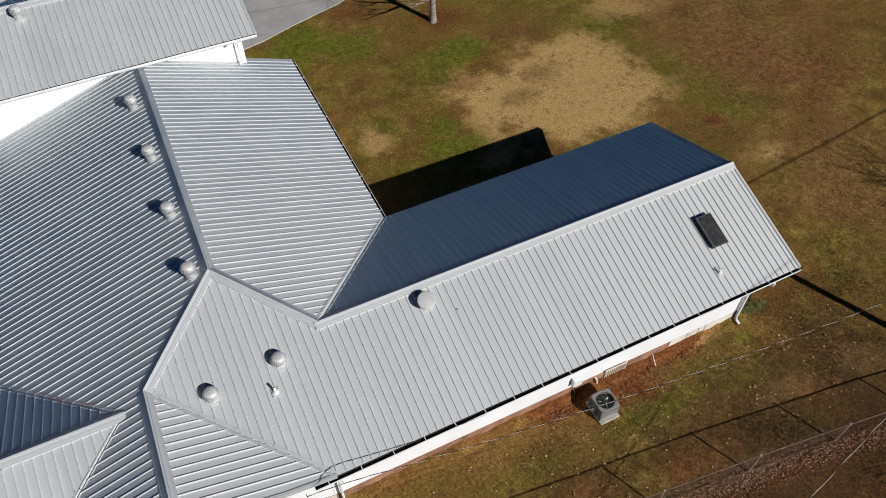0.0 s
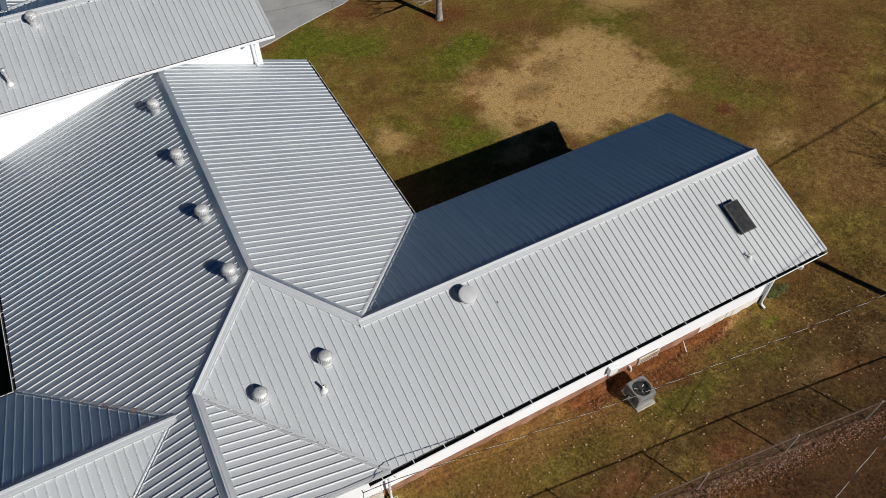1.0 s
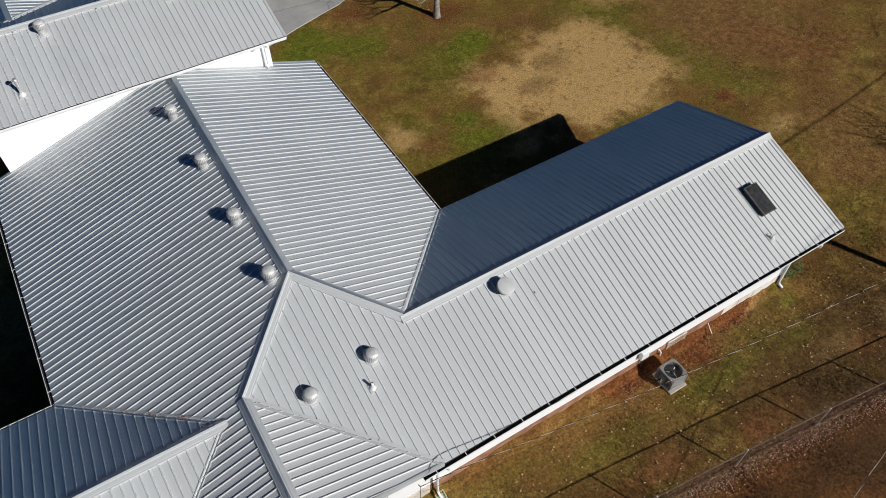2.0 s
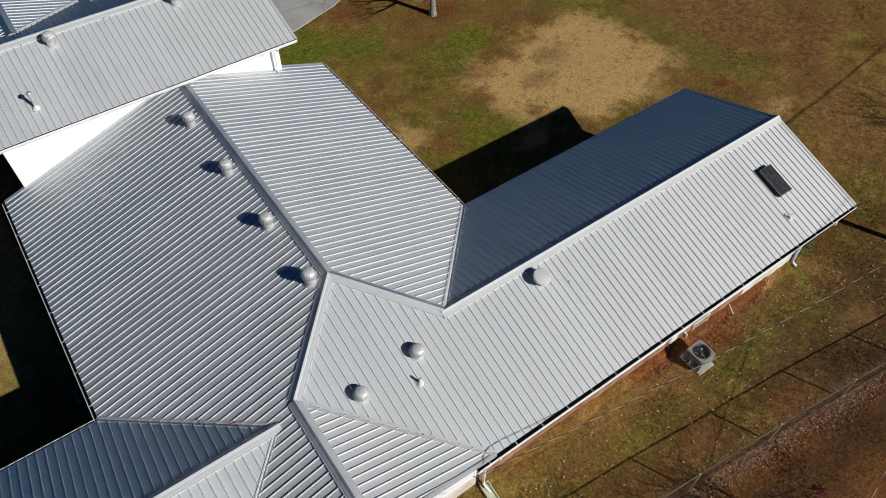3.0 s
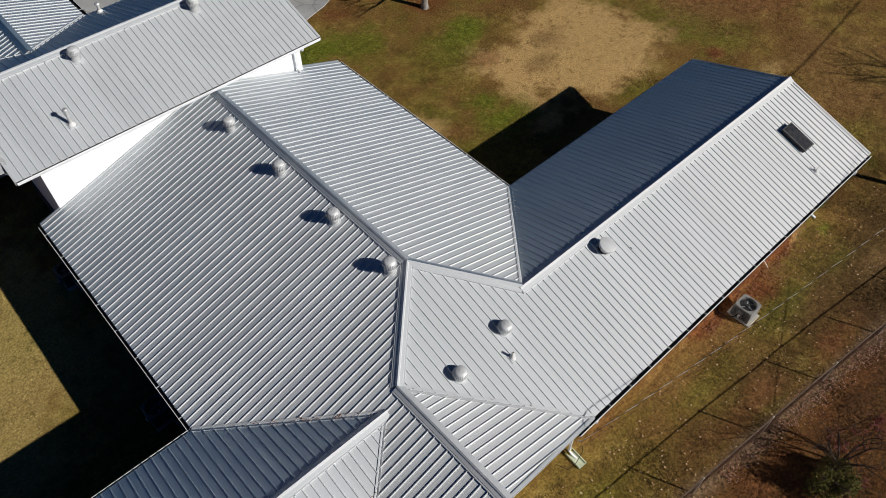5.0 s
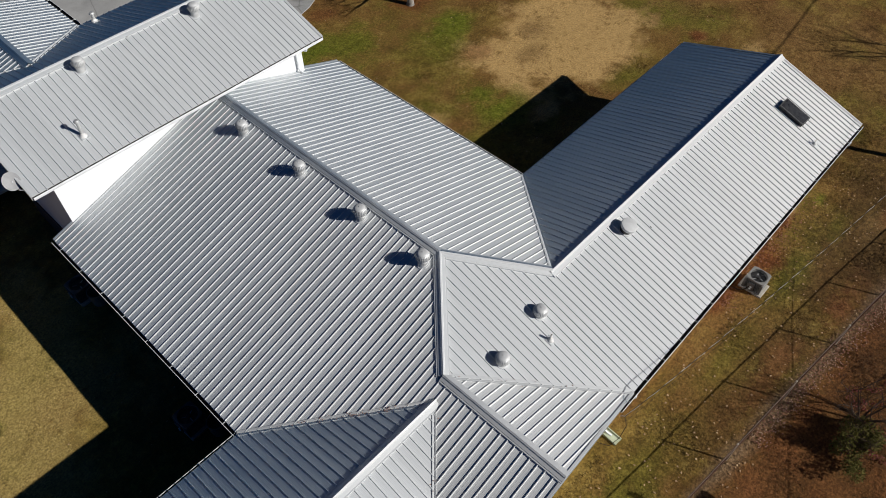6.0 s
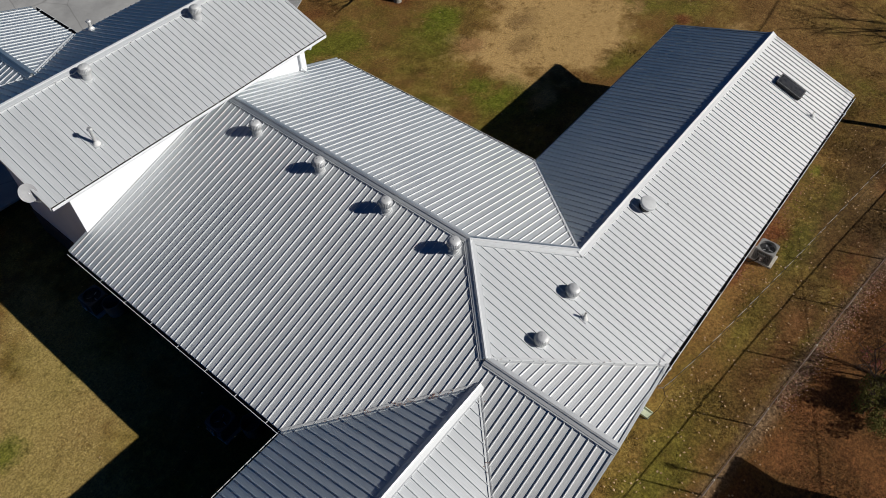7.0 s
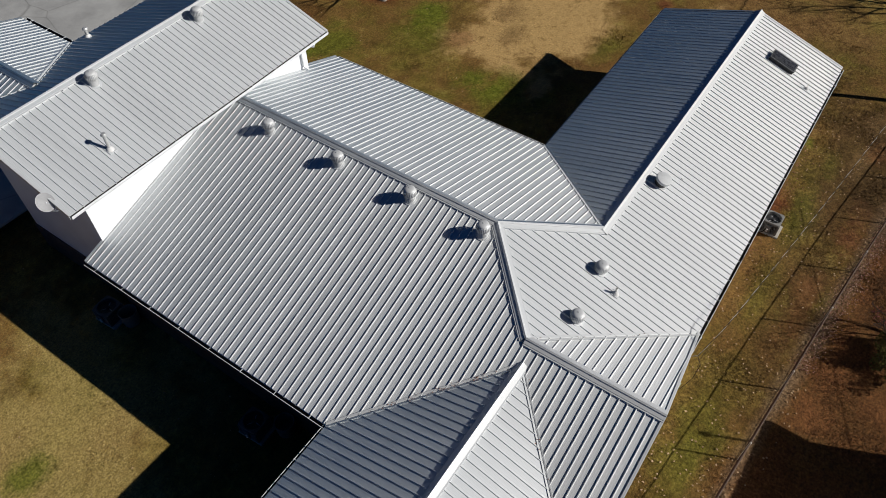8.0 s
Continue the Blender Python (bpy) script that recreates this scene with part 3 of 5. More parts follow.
# ---- the low house ----
house = thing("house", "long low white house with light grey ribbed metal roofs", "house")
wing_s = [A, B, (EAST, 10.944), (EAST, 7.18), VALLEY_S, C]
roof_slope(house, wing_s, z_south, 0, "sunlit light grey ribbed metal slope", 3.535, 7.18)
roof_slope(house, [B, (EAST, 10.944), (EAST - 0.12, 14.85), INNER], z_north, 0, "shaded ribbed metal slope reflecting the sky, with sky blue painted in", 13.83, 14.81)
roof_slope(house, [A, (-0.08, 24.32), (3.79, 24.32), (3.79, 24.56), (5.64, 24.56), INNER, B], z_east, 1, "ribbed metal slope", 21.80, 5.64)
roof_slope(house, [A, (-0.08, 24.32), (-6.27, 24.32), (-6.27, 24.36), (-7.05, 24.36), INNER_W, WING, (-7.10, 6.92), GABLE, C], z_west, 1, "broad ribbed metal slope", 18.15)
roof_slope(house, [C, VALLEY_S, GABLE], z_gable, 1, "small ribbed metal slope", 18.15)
roof_slope(house, [WING, (FAR_W, 10.63), (FAR_W, 14.32), INNER_W], z_wing_n, 0, "shaded ribbed metal slope reflecting the sky, with sky blue painted in", -6.14)
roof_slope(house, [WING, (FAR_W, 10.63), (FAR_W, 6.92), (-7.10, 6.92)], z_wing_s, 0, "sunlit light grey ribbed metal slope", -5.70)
flashing("ridge_cap", house, (B[0] - 0.09, 10.944), (EAST + 0.02, 10.944), z_north, z_south)
flashing("ridge_cap", house, A, (-0.08, 24.30), z_west, z_east)
flashing("hip_cap", house, A, B, z_east, z_south)
flashing("hip_cap", house, C, A, z_west, z_south)
flashing("ridge_cap", house, C, (GABLE[0], GABLE[1] - 0.02), z_gable, z_west)
flashing("ridge_cap", house, (WING[0] + 0.06, WING[1]), (FAR_W, WING[1]), z_wing_s, z_wing_n)
valley(house, B, INNER, z_east, z_north)
valley(house, C, VALLEY_S, z_south, z_gable, 0.09)
valley(house, WING, INNER_W, z_wing_n, z_west)
valley(house, WING, (-7.10, 6.92), z_west, z_wing_s, 0.05)


def rake(parent, p0, p1, height, out):
    """Folded trim on a sloping roof edge."""
    o = Vector(out)
    s = Shape()
    s.loft([[(p[0] + o.x * u, p[1] + o.y * u, height(*p) + w) for u, w in ((-0.05, 0.022), (-0.05, 0.028), (0.012, 0.032), (0.026, 0.03), (0.026, -0.12), (0.012, -0.12), (0.012, 0.02))] for p in (p0, p1)])
    return part("rake_trim", s, CAP, parent)


rake(house, (EAST, 10.944), (EAST, 7.18), z_south, (1, 0))
rake(house, (EAST - 0.12, 14.85), (EAST, 10.944), z_north, (1, 0))
rake(house, VALLEY_S, GABLE, z_gable, (0, -1))
rake(house, GABLE, (-7.10, 6.92), z_west, (0, -1))
rake(house, (3.79, 24.56), (5.64, 24.56), z_east, (0, 1))
rake(house, (-7.05, 24.36), (-6.27, 24.36), z_west, (0, 1))
gutter(house, (0.55, 7.225), (EAST, 7.24), 2.765, (0, -1), fall=0.06, width=0.128)
gutter(house, (EAST - 0.12, 14.80), (5.66, 14.73), 2.88, (0, 1), 4.0, 0.085)
gutter(house, (5.60, 14.80), (5.60, 24.5), 2.90, (1, 0), 0.92, 0.12)
gutter(house, (-7.06, 24.3), (-7.06, 14.34), 2.57, (-1, 0), 1.4, 0.085)
gutter(house, (-7.08, 14.33), (FAR_W, 14.33), 2.56, (0, 1), 2.8, 0.06)
LOW = -0.95
wall(house, [(1.0, 7.80), (15.64, 7.80)], LOW, lambda x, y: z_south(x, y) - 0.13)
wall(house, [(15.64, 7.80), (15.64, 10.944), (15.64, 14.25)], LOW, lambda x, y: min(z_south(x, y), z_north(x, y)) - 0.13)
wall(house, [(15.64, 14.25), (5.12, 14.25)], LOW, lambda x, y: z_north(x, y) - 0.13)
wall(house, [(5.12, 14.25), (5.12, 24.4)], LOW, lambda x, y: z_east(x, y) - 0.13)
wall(house, [(5.12, 24.4), (3.83, 24.4)], LOW, lambda x, y: z_east(x, y) - 0.13)
wall(house, [(-6.3, 24.25), (-6.52, 24.25), ], LOW, lambda x, y: z_west(x, y) - 0.13)
# Walls round the west yard take a dark brown, the others white.
wall(house, [(-6.52, 24.25), (-6.52, 13.8)], LOW, lambda x, y: z_west(x, y) - 0.13, material=DARK_WALL, label="dark brown wall on the yard side")
wall(house, [(-6.52, 13.8), (-17.5, 13.8)], LOW, lambda x, y: z_wing_n(x, y) - 0.13, material=DARK_WALL, label="dark brown wall on the yard side")
wall(house, [(-17.5, 13.8), (-17.5, 10.63), (-17.5, 7.80)], LOW, lambda x, y: min(z_wing_n(x, y), z_wing_s(x, y)) - 0.13)
wall(house, [(-17.5, 7.80), (-6.165, 7.80), (-2.58, 7.80), (1.0, 7.80)], LOW, lambda x, y: min(max(z_wing_s(x, y), z_west(x, y)), z_gable(x, y)) - 0.13)
wall(house, [(1.05, 7.77), (12.80, 7.77)], LOW, 0.25, 0.026, "foundation", FOUND, "clay-stained brick-red masonry foundation")
for px0, px1 in ((12.80, 13.50), (13.53, 13.95), (13.98, 14.24), (14.27, 15.45)):
    wall(house, [(px0, 7.77), (px1, 7.77)], LOW, 0.30, 0.026, "foundation_panel", PANEL, "faded white foundation panel")
# Thin near-black strip set in front of the wall's end.
part("dark_strip", Shape().box(15.46, 15.63, 7.772, 7.797, -0.3, 0.28), DARK, house, "near-black strip beside the corner")
wall(house, [(-17.5, 7.77), (1.04, 7.77)], LOW, 0.30, 0.026, "foundation", PANEL, "faded white foundation with clay stains")


def soil_bank():
    """Red clay heaped unevenly against the foundation."""
    s, rows = Shape(), []
    x = 1.1
    while x < 15.5:
        rise = 0.20 + 0.17 * noise.noise((x * 0.9, 3.1, 0)) + 0.09 * noise.noise((x * 4.5, 7.7, 0))
        wide = 0.36 + 0.16 * noise.noise((x * 1.3, 1.4, 5)) + 0.06 * noise.noise((x * 6.0, 2.0, 5))
        low = ground_z(x, 7.4) - 0.05
        rows.append([(x, 7.775, low), (x, 7.775, low + 0.05 + max(0.04, rise)), (x, 7.775 - wide * 0.45, low + 0.05 + max(0.03, rise) * 0.62), (x, 7.775 - max(0.15, wide), low)])
        x += 0.11
    s.loft(rows)
    tagged(part("soil_bank", s, LAWN, smooth=True), "uneven red clay soil heaped against the foundation", "soil", kind="structure")


soil_bank()

# ---- the higher block ----
block = thing("house", "taller white house section with a light grey ribbed metal roof", "house")
HX0, HX1 = -7.03, 4.30
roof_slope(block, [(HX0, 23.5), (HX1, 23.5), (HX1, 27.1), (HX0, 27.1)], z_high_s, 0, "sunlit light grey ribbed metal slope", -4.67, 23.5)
roof_slope(block, [(HX1, 27.1), (HX1, 30.79), (-1.54, 30.79), (-4.26, 28.5), (-6.98, 30.79), (HX0, 30.79), (HX0, 27.1)], z_high_n, 0, "shaded ribbed metal slope reflecting the sky, with sky blue painted in")
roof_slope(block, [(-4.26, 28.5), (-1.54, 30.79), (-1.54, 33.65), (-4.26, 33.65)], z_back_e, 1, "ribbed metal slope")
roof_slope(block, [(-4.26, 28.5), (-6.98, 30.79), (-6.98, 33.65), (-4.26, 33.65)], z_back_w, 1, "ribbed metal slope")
flashing("ridge_cap", block, (HX0 - 0.02, 27.1), (HX1 + 0.02, 27.1), z_high_n, z_high_s)
flashing("ridge_cap", block, (-4.26, 28.45), (-4.26, 33.67), z_back_w, z_back_e)
valley(block, (-4.26, 28.5), (-1.54, 30.79), z_back_e, z_high_n)
rake(block, (HX1, 27.1), (HX1, 23.5), z_high_s, (1, 0))
rake(block, (HX1, 30.79), (HX1, 27.1), z_high_n, (1, 0))
rake(block, (HX0, 23.5), (HX0, 27.1), z_high_s, (-1, 0))
rake(block, (HX0, 27.1), (HX0, 30.79), z_high_n, (-1, 0))
rake(block, (-4.26, 33.65), (-1.54, 33.65), z_back_e, (0, 1))
gutter(block, (HX0 + 0.02, 23.53), (HX1, 23.53), 5.175, (0, -1), 1.15, 0.065)
gutter(block, (-1.53, 33.6), (-1.53, 30.85), 5.18, (1, 0))
wall(block, [(-6.27, 24.33), (3.79, 24.33)], LOW, lambda x, y: z_high_s(x, y) - 0.13)
wall(block, [(3.79, 24.33), (3.79, 27.1), (3.79, 30.2)], LOW, lambda x, y: min(z_high_s(x, y), z_high_n(x, y)) - 0.13)
wall(block, [(3.79, 30.2), (-1.9, 30.2)], LOW, lambda x, y: z_high_n(x, y) - 0.13)
wall(block, [(-1.9, 30.2), (-1.9, 33.2)], LOW, lambda x, y: z_back_e(x, y) - 0.13)
wall(block, [(-1.9, 33.2), (-4.26, 33.2), (-4.9, 33.2)], LOW, lambda x, y: min(z_back_e(x, y), z_back_w(x, y)) - 0.13)
wall(block, [(-4.9, 33.2), (-4.9, 29.4)], LOW, lambda x, y: z_back_w(x, y) - 0.13)
wall(block, [(-4.9, 29.4), (-6.27, 29.4)], LOW, lambda x, y: min(z_high_n(x, y), 5.35) - 0.13)
wall(block, [(-6.27, 29.4), (-6.27, 27.1), (-6.27, 24.33)], LOW, lambda x, y: min(z_high_s(x, y), z_high_n(x, y)) - 0.13)
wall(block, [(-6.31, 29.45), (-6.31, 24.4)], LOW, 0.58, 0.038, "foundation", DARK_WALL, "dark brown foundation")


# ---- roof fittings ----
VANE = {}


def turbine(x, y, height, group="turbine vents on the roof", sink=0.0):
    z = height(x, y)
    slope = Vector((height(x + 0.1, y) - height(x - 0.1, y), height(x, y + 0.1) - height(x, y - 0.1), 0)) / 0.2
    ob = thing("turbine_vent", "spun aluminium turbine roof vent with curved vanes", "roof vent", pose(x, y, z), group)
    base = Shape()
    ring = lambda r, up: [(r * math.cos(k * math.pi / 12), r * math.sin(k * math.pi / 12), up + slope.x * r * math.cos(k * math.pi / 12) + slope.y * r * math.sin(k * math.pi / 12)) for k in range(24)]
    base.loft([ring(0.20, 0.0), ring(0.20, 0.020), ring(0.165, 0.026), ring(0.156, 0.05)])
    part("flashing", base, CAP, ob, smooth=True)
    neck = Shape().lathe([(0.152, -0.05), (0.152, 0.13), (0.158, 0.135), (0.158, 0.15), (0.152, 0.155), (0.152, 0.175), (0.168, 0.18), (0.168, 0.21), (0.15, 0.215)], 24)
    part("neck", neck, ALU, ob, smooth=True, at=pose(0, 0, -sink))
    # Added inner solid, coloured dark as the shade seen between vanes.
    shade_core = Shape().lathe([(0.138, 0.205), (0.178, 0.275), (0.178, 0.365), (0.127, 0.445)], 20)
    part("shade_core", shade_core, BRONZE, ob, "dark solid painted as the shade between the vanes", True, pose(0, 0, -sink))
    n = 26
    if "vane" not in VANE:
        prof = [(0.159, 0.21), (0.197, 0.25), (0.217, 0.305), (0.216, 0.355), (0.193, 0.41), (0.148, 0.45), (0.09, 0.473)]
        rows = []
        for k, (r, zz) in enumerate(prof):
            a0, w = 2 * math.pi * 0.10 * k / n, 2 * math.pi / n * 0.98
            rows.append([(r * math.cos(a0) * 0.96, r * math.sin(a0) * 0.96, zz), (r * math.cos(a0 + w * 0.5) * 1.01, r * math.sin(a0 + w * 0.5) * 1.01, zz), (r * math.cos(a0 + w), r * math.sin(a0 + w), zz)])
        VANE["vane"] = Shape().loft(rows, closed=False).mesh("vane", ALU)
    for i in range(n):
        vane = new("vane", VANE["vane"])
        vane.parent = ob
        vane.matrix_basis = pose(0, 0, -sink, 0, 0, 360 * i / n)
    cap = Shape().lathe([(0.160, 0.430), (0.172, 0.440), (0.164, 0.456), (0.125, 0.480), (0.07, 0.493), (0.021, 0.497), (0.021, 0.507), (0.004, 0.511)], 24)
    part("cap", cap, VENT_GREY, ob, smooth=True, at=pose(0, 0, -sink))
    return ob


for vx, vy in ((-0.57, 13.57), (-0.60, 16.14), (-0.62, 18.94), (-0.67, 21.83)):
    turbine(vx, vy, z_west)
for vx, vy in ((0.82, 10.33), (-1.06, 10.13)):
    turbine(vx, vy, z_south, sink=0.13)
for vx, vy in ((1.15, 26.55), (-3.30, 26.55)):
    turbine(vx, vy, z_high_s)


def tilted(x, y, height):
    """The pose of a thing that lies on a slope, z square to it."""
    gx, gy = (height(x + 0.1, y) - height(x - 0.1, y)) / 0.2, (height(x, y + 0.1) - height(x, y - 0.1)) / 0.2
    nrm = Vector((-gx, -gy, 1)).normalized()
    ex = Vector((1, 0, gx)).normalized()
    ey = nrm.cross(ex)
    m = Matrix((ex, ey, nrm)).transposed().to_4x4()
    m.translation = (x, y, height(x, y))
    return m


def round_vent(x, y, height):
    ob = thing("round_roof_vent", "low round grey metal roof vent with a flat cap", "roof vent", tilted(x, y, height))
    part("flashing", Shape().lathe([(0.25, 0.0), (0.25, 0.025), (0.18, 0.03)], 28), VENT_GREY, ob, smooth=True)
    part("collar", Shape().lathe([(0.20, 0.02), (0.20, 0.28)], 24), DARK, ob, smooth=True)
    part("cap", Shape().lathe([(0.25, 0.22), (0.264, 0.225), (0.268, 0.24), (0.268, 0.30), (0.256, 0.320), (0.20, 0.334), (0.01, 0.340)], 36), VENT_GREY, ob, "dull grey flat cap", True)


round_vent(5.15, 10.37, z_south)


def skylight(x, y, height):
    ob = thing("skylight", "dark domed skylight in a light metal frame", "skylight", tilted(x, y, height))
    w, l = 0.265, 0.53
    # Near-black curb: the shade on its side is put into the colour.
    part("curb", Shape().box(-w, w, -l, l, 0.0, 0.13, bevel=0.012), DARK, ob)
    fr = Shape()
    for x0, x1, y0, y1 in ((-w - 0.02, -w + 0.02, -l - 0.02, l + 0.02), (w - 0.02, w + 0.02, -l - 0.02, l + 0.02), (-w + 0.02, w - 0.02, -l - 0.02, -l + 0.02), (-w + 0.02, w - 0.02, l - 0.02, l + 0.02)):
        fr.box(x0, x1, y0, y1, 0.132, 0.165)
    part("frame", fr, BRONZE, ob)
    s = Shape()
    rows = []
    for k, (i, up) in enumerate(((0.0, 0.150), (0.01, 0.162), (0.05, 0.170), (0.12, 0.174))):
        a, b = w - 0.021 - i, l - 0.021 - i
        rows.append([(-a, -b, up), (a, -b, up), (a, b, up), (-a, b, up)])
    part("dome", s.loft(rows), DOME, ob, "dark tinted dome", True)


skylight(14.47, 9.2, z_south)


def pipe_vent(x, y, height, tall, r, label, hood=False, elbow=False):
    ob = thing("pipe_vent", label, "pipe vent", pose(x, y, height(x, y)))
    m = pose(-x, -y, -height(x, y)) @ tilted(x, y, height)
    part("flashing", Shape().box(-r - 0.08, r + 0.08, -r - 0.10, r + 0.08, 0.0, 0.026, m, 0.006), CAP, ob)
    part("boot", Shape().lathe([(r + 0.07, -0.02), (r + 0.06, 0.05), (r + 0.015, 0.10), (r + 0.01, 0.12)], 16), BOOT, ob, smooth=True)
    part("pipe", Shape().lathe([(r, 0.0), (r, tall), (r * 0.8, tall), (r * 0.78, tall - 0.05)], 16, caps=False), PVC if not hood else ALU, ob, smooth=True)
    if not hood:
        # A near-black disc paints the shade inside the pipe mouth.
        part("bore_shade", Shape().lathe([(r * 0.79, tall - 0.03), (0.002, tall - 0.028)], 12), DARK, ob, "near-black disc painted as the shaded inside of the pipe")
    if hood:
        part("cap", Shape().lathe([(r * 0.9, tall - 0.01), (r * 1.7, tall + 0.02), (r * 1.7, tall + 0.05), (r * 1.2, tall + 0.09), (0.005, tall + 0.10)], 18), ALU, ob, smooth=True)
    if elbow:
        part("strap", Shape().tube([(-0.10, 0.03, tall * 0.85), (0.0, 0.0, tall * 0.9), (0.10, -0.02, tall + 0.03)], 0.018, 6), PVC, ob)
    return ob


pipe_vent(0.47, 9.66, z_south, 0.28, 0.034, "white plastic pipe vent with a pale flashing boot")
pipe_vent(13.98, 7.98, z_south, 0.18, 0.022, "small white pipe vent with a crooked top", elbow=True)
pipe_vent(-4.68, 24.46, z_high_s, 0.55, 0.055, "tall grey metal flue pipe with a cap", hood=True)
pipe_vent(-1.04, 30.3, z_high_n, 0.30, 0.06, "short pale pipe vent near the eave", hood=True)


clip = thing("roof_clip", "small dark metal clip fixed to the sunlit roof", "roof clip", tilted(5.92, 9.90, z_south))
part("plate", Shape().box(-0.014, 0.014, -0.032, 0.028, 0.001, 0.018, None, 0.003), DARK, clip)


def dish():
    ob = thing("satellite_dish", "light grey satellite dish on a bracket at the eave", "satellite dish", pose(-7.05, 24.27, 5.04))
    rows = [(0.01, 0.06), (0.10, 0.053), (0.19, 0.034), (0.265, 0.0), (0.275, 0.0), (0.275, -0.012), (0.265, -0.012), (0.19, 0.022), (0.10, 0.041), (0.01, 0.047)]
    face = Vector((-0.16, -0.72, 0.66)).to_track_quat("-Z", "Y").to_matrix().to_4x4()
    face.translation = (-0.12, -0.02, 0.42)
    part("reflector", Shape().lathe(rows, 32, face @ Matrix.Diagonal((0.92, 1.05, 1, 1))), DISH_GREY, ob, "pale round reflector", True)
    part("mast", Shape().tube([(0.3, 0.0, -0.12), (0.05, 0.0, -0.10), (-0.06, 0.0, 0.0), (-0.10, 0.0, 0.40)], 0.022, 8), TRIM, ob)
    part("feed_arm", Shape().tube([(-0.10, -0.03, 0.20), (-0.03, -0.20, 0.13), (0.06, -0.29, 0.17)], 0.014, 6), TRIM, ob)
    part("feed_horn", Shape().lathe([(0.03, -0.05), (0.04, 0.05), (0.02, 0.07)], 10, pose(0.07, -0.30, 0.19, 30)), TRIM, ob)


dish()


def downspout(pts, w=0.07, label="white metal downspout on the white wall"):
    ob = thing("downspout", label, "downspout")
    part("pipe", Shape().tube(pts, w, 8), TRIM, ob, smooth=True)
    p, q = Vector(pts[-2]), Vector(pts[-1])
    for k in (0.3, 0.8):
        i = max(0, len(pts) // 2 - 1)
        c = Vector(pts[i]).lerp(Vector(pts[i + 1]), k)
        part("bracket", Shape().box(c.x - w - 0.02, c.x + w + 0.02, c.y - w - 0.02, c.y + w + 0.02, c.z - 0.02, c.z + 0.02), TRIM, ob)
    return ob


downspout([(15.60, 7.12, 2.64), (15.60, 7.12, 2.52), (15.60, 7.55, 2.25), (15.60, 7.71, 2.1), (15.60, 7.71, 0.0), (15.62, 7.66, -0.12), (15.66, 7.52, -0.2)], 0.05)
downspout([(1.25, 7.1, 2.60), (1.25, 7.1, 2.52), (1.2, 7.5, 2.2), (1.2, 7.6, 2.0), (1.2, 7.6, -0.05), (1.22, 7.45, -0.16), (1.24, 7.3, -0.2)], 0.04)
downspout([(3.50, 23.48, 5.08), (3.50, 23.52, 4.98), (3.54, 24.20, 4.75), (3.54, 24.25, 4.6), (3.54, 24.25, 3.80), (3.56, 24.05, 3.70)], 0.05, "white downspout that ends on the lower roof")

cornerboard = thing("corner_board", "white vertical corner board on the taller section", "corner board", kind="structure")
part("board", Shape().box(3.63, 3.82, 24.30, 24.327, 3.5, 5.2), TRIM, cornerboard)


def splash_block(x, y):
    z = ground_z(x, y)
    ob = thing("splash_block", "pale green plastic splash block below a downspout", "splash block", pose(x, y, z, 0, 0, -4))
    s = Shape()
    for x0, x1, y0, y1, z0, z1 in ((-0.12, 0.12, -0.29, 0.27, 0.03, 0.05), (-0.15, -0.12, -0.31, 0.30, 0.02, 0.10), (0.12, 0.15, -0.31, 0.30, 0.02, 0.10), (-0.12, 0.12, 0.27, 0.30, 0.02, 0.10), (-0.12, 0.12, -0.31, -0.29, 0.02, 0.06)):
        s.box(x0, x1, y0, y1, z0, z1)
    part("tray", s, SPLASH, ob)


splash_block(1.22, 7.33)


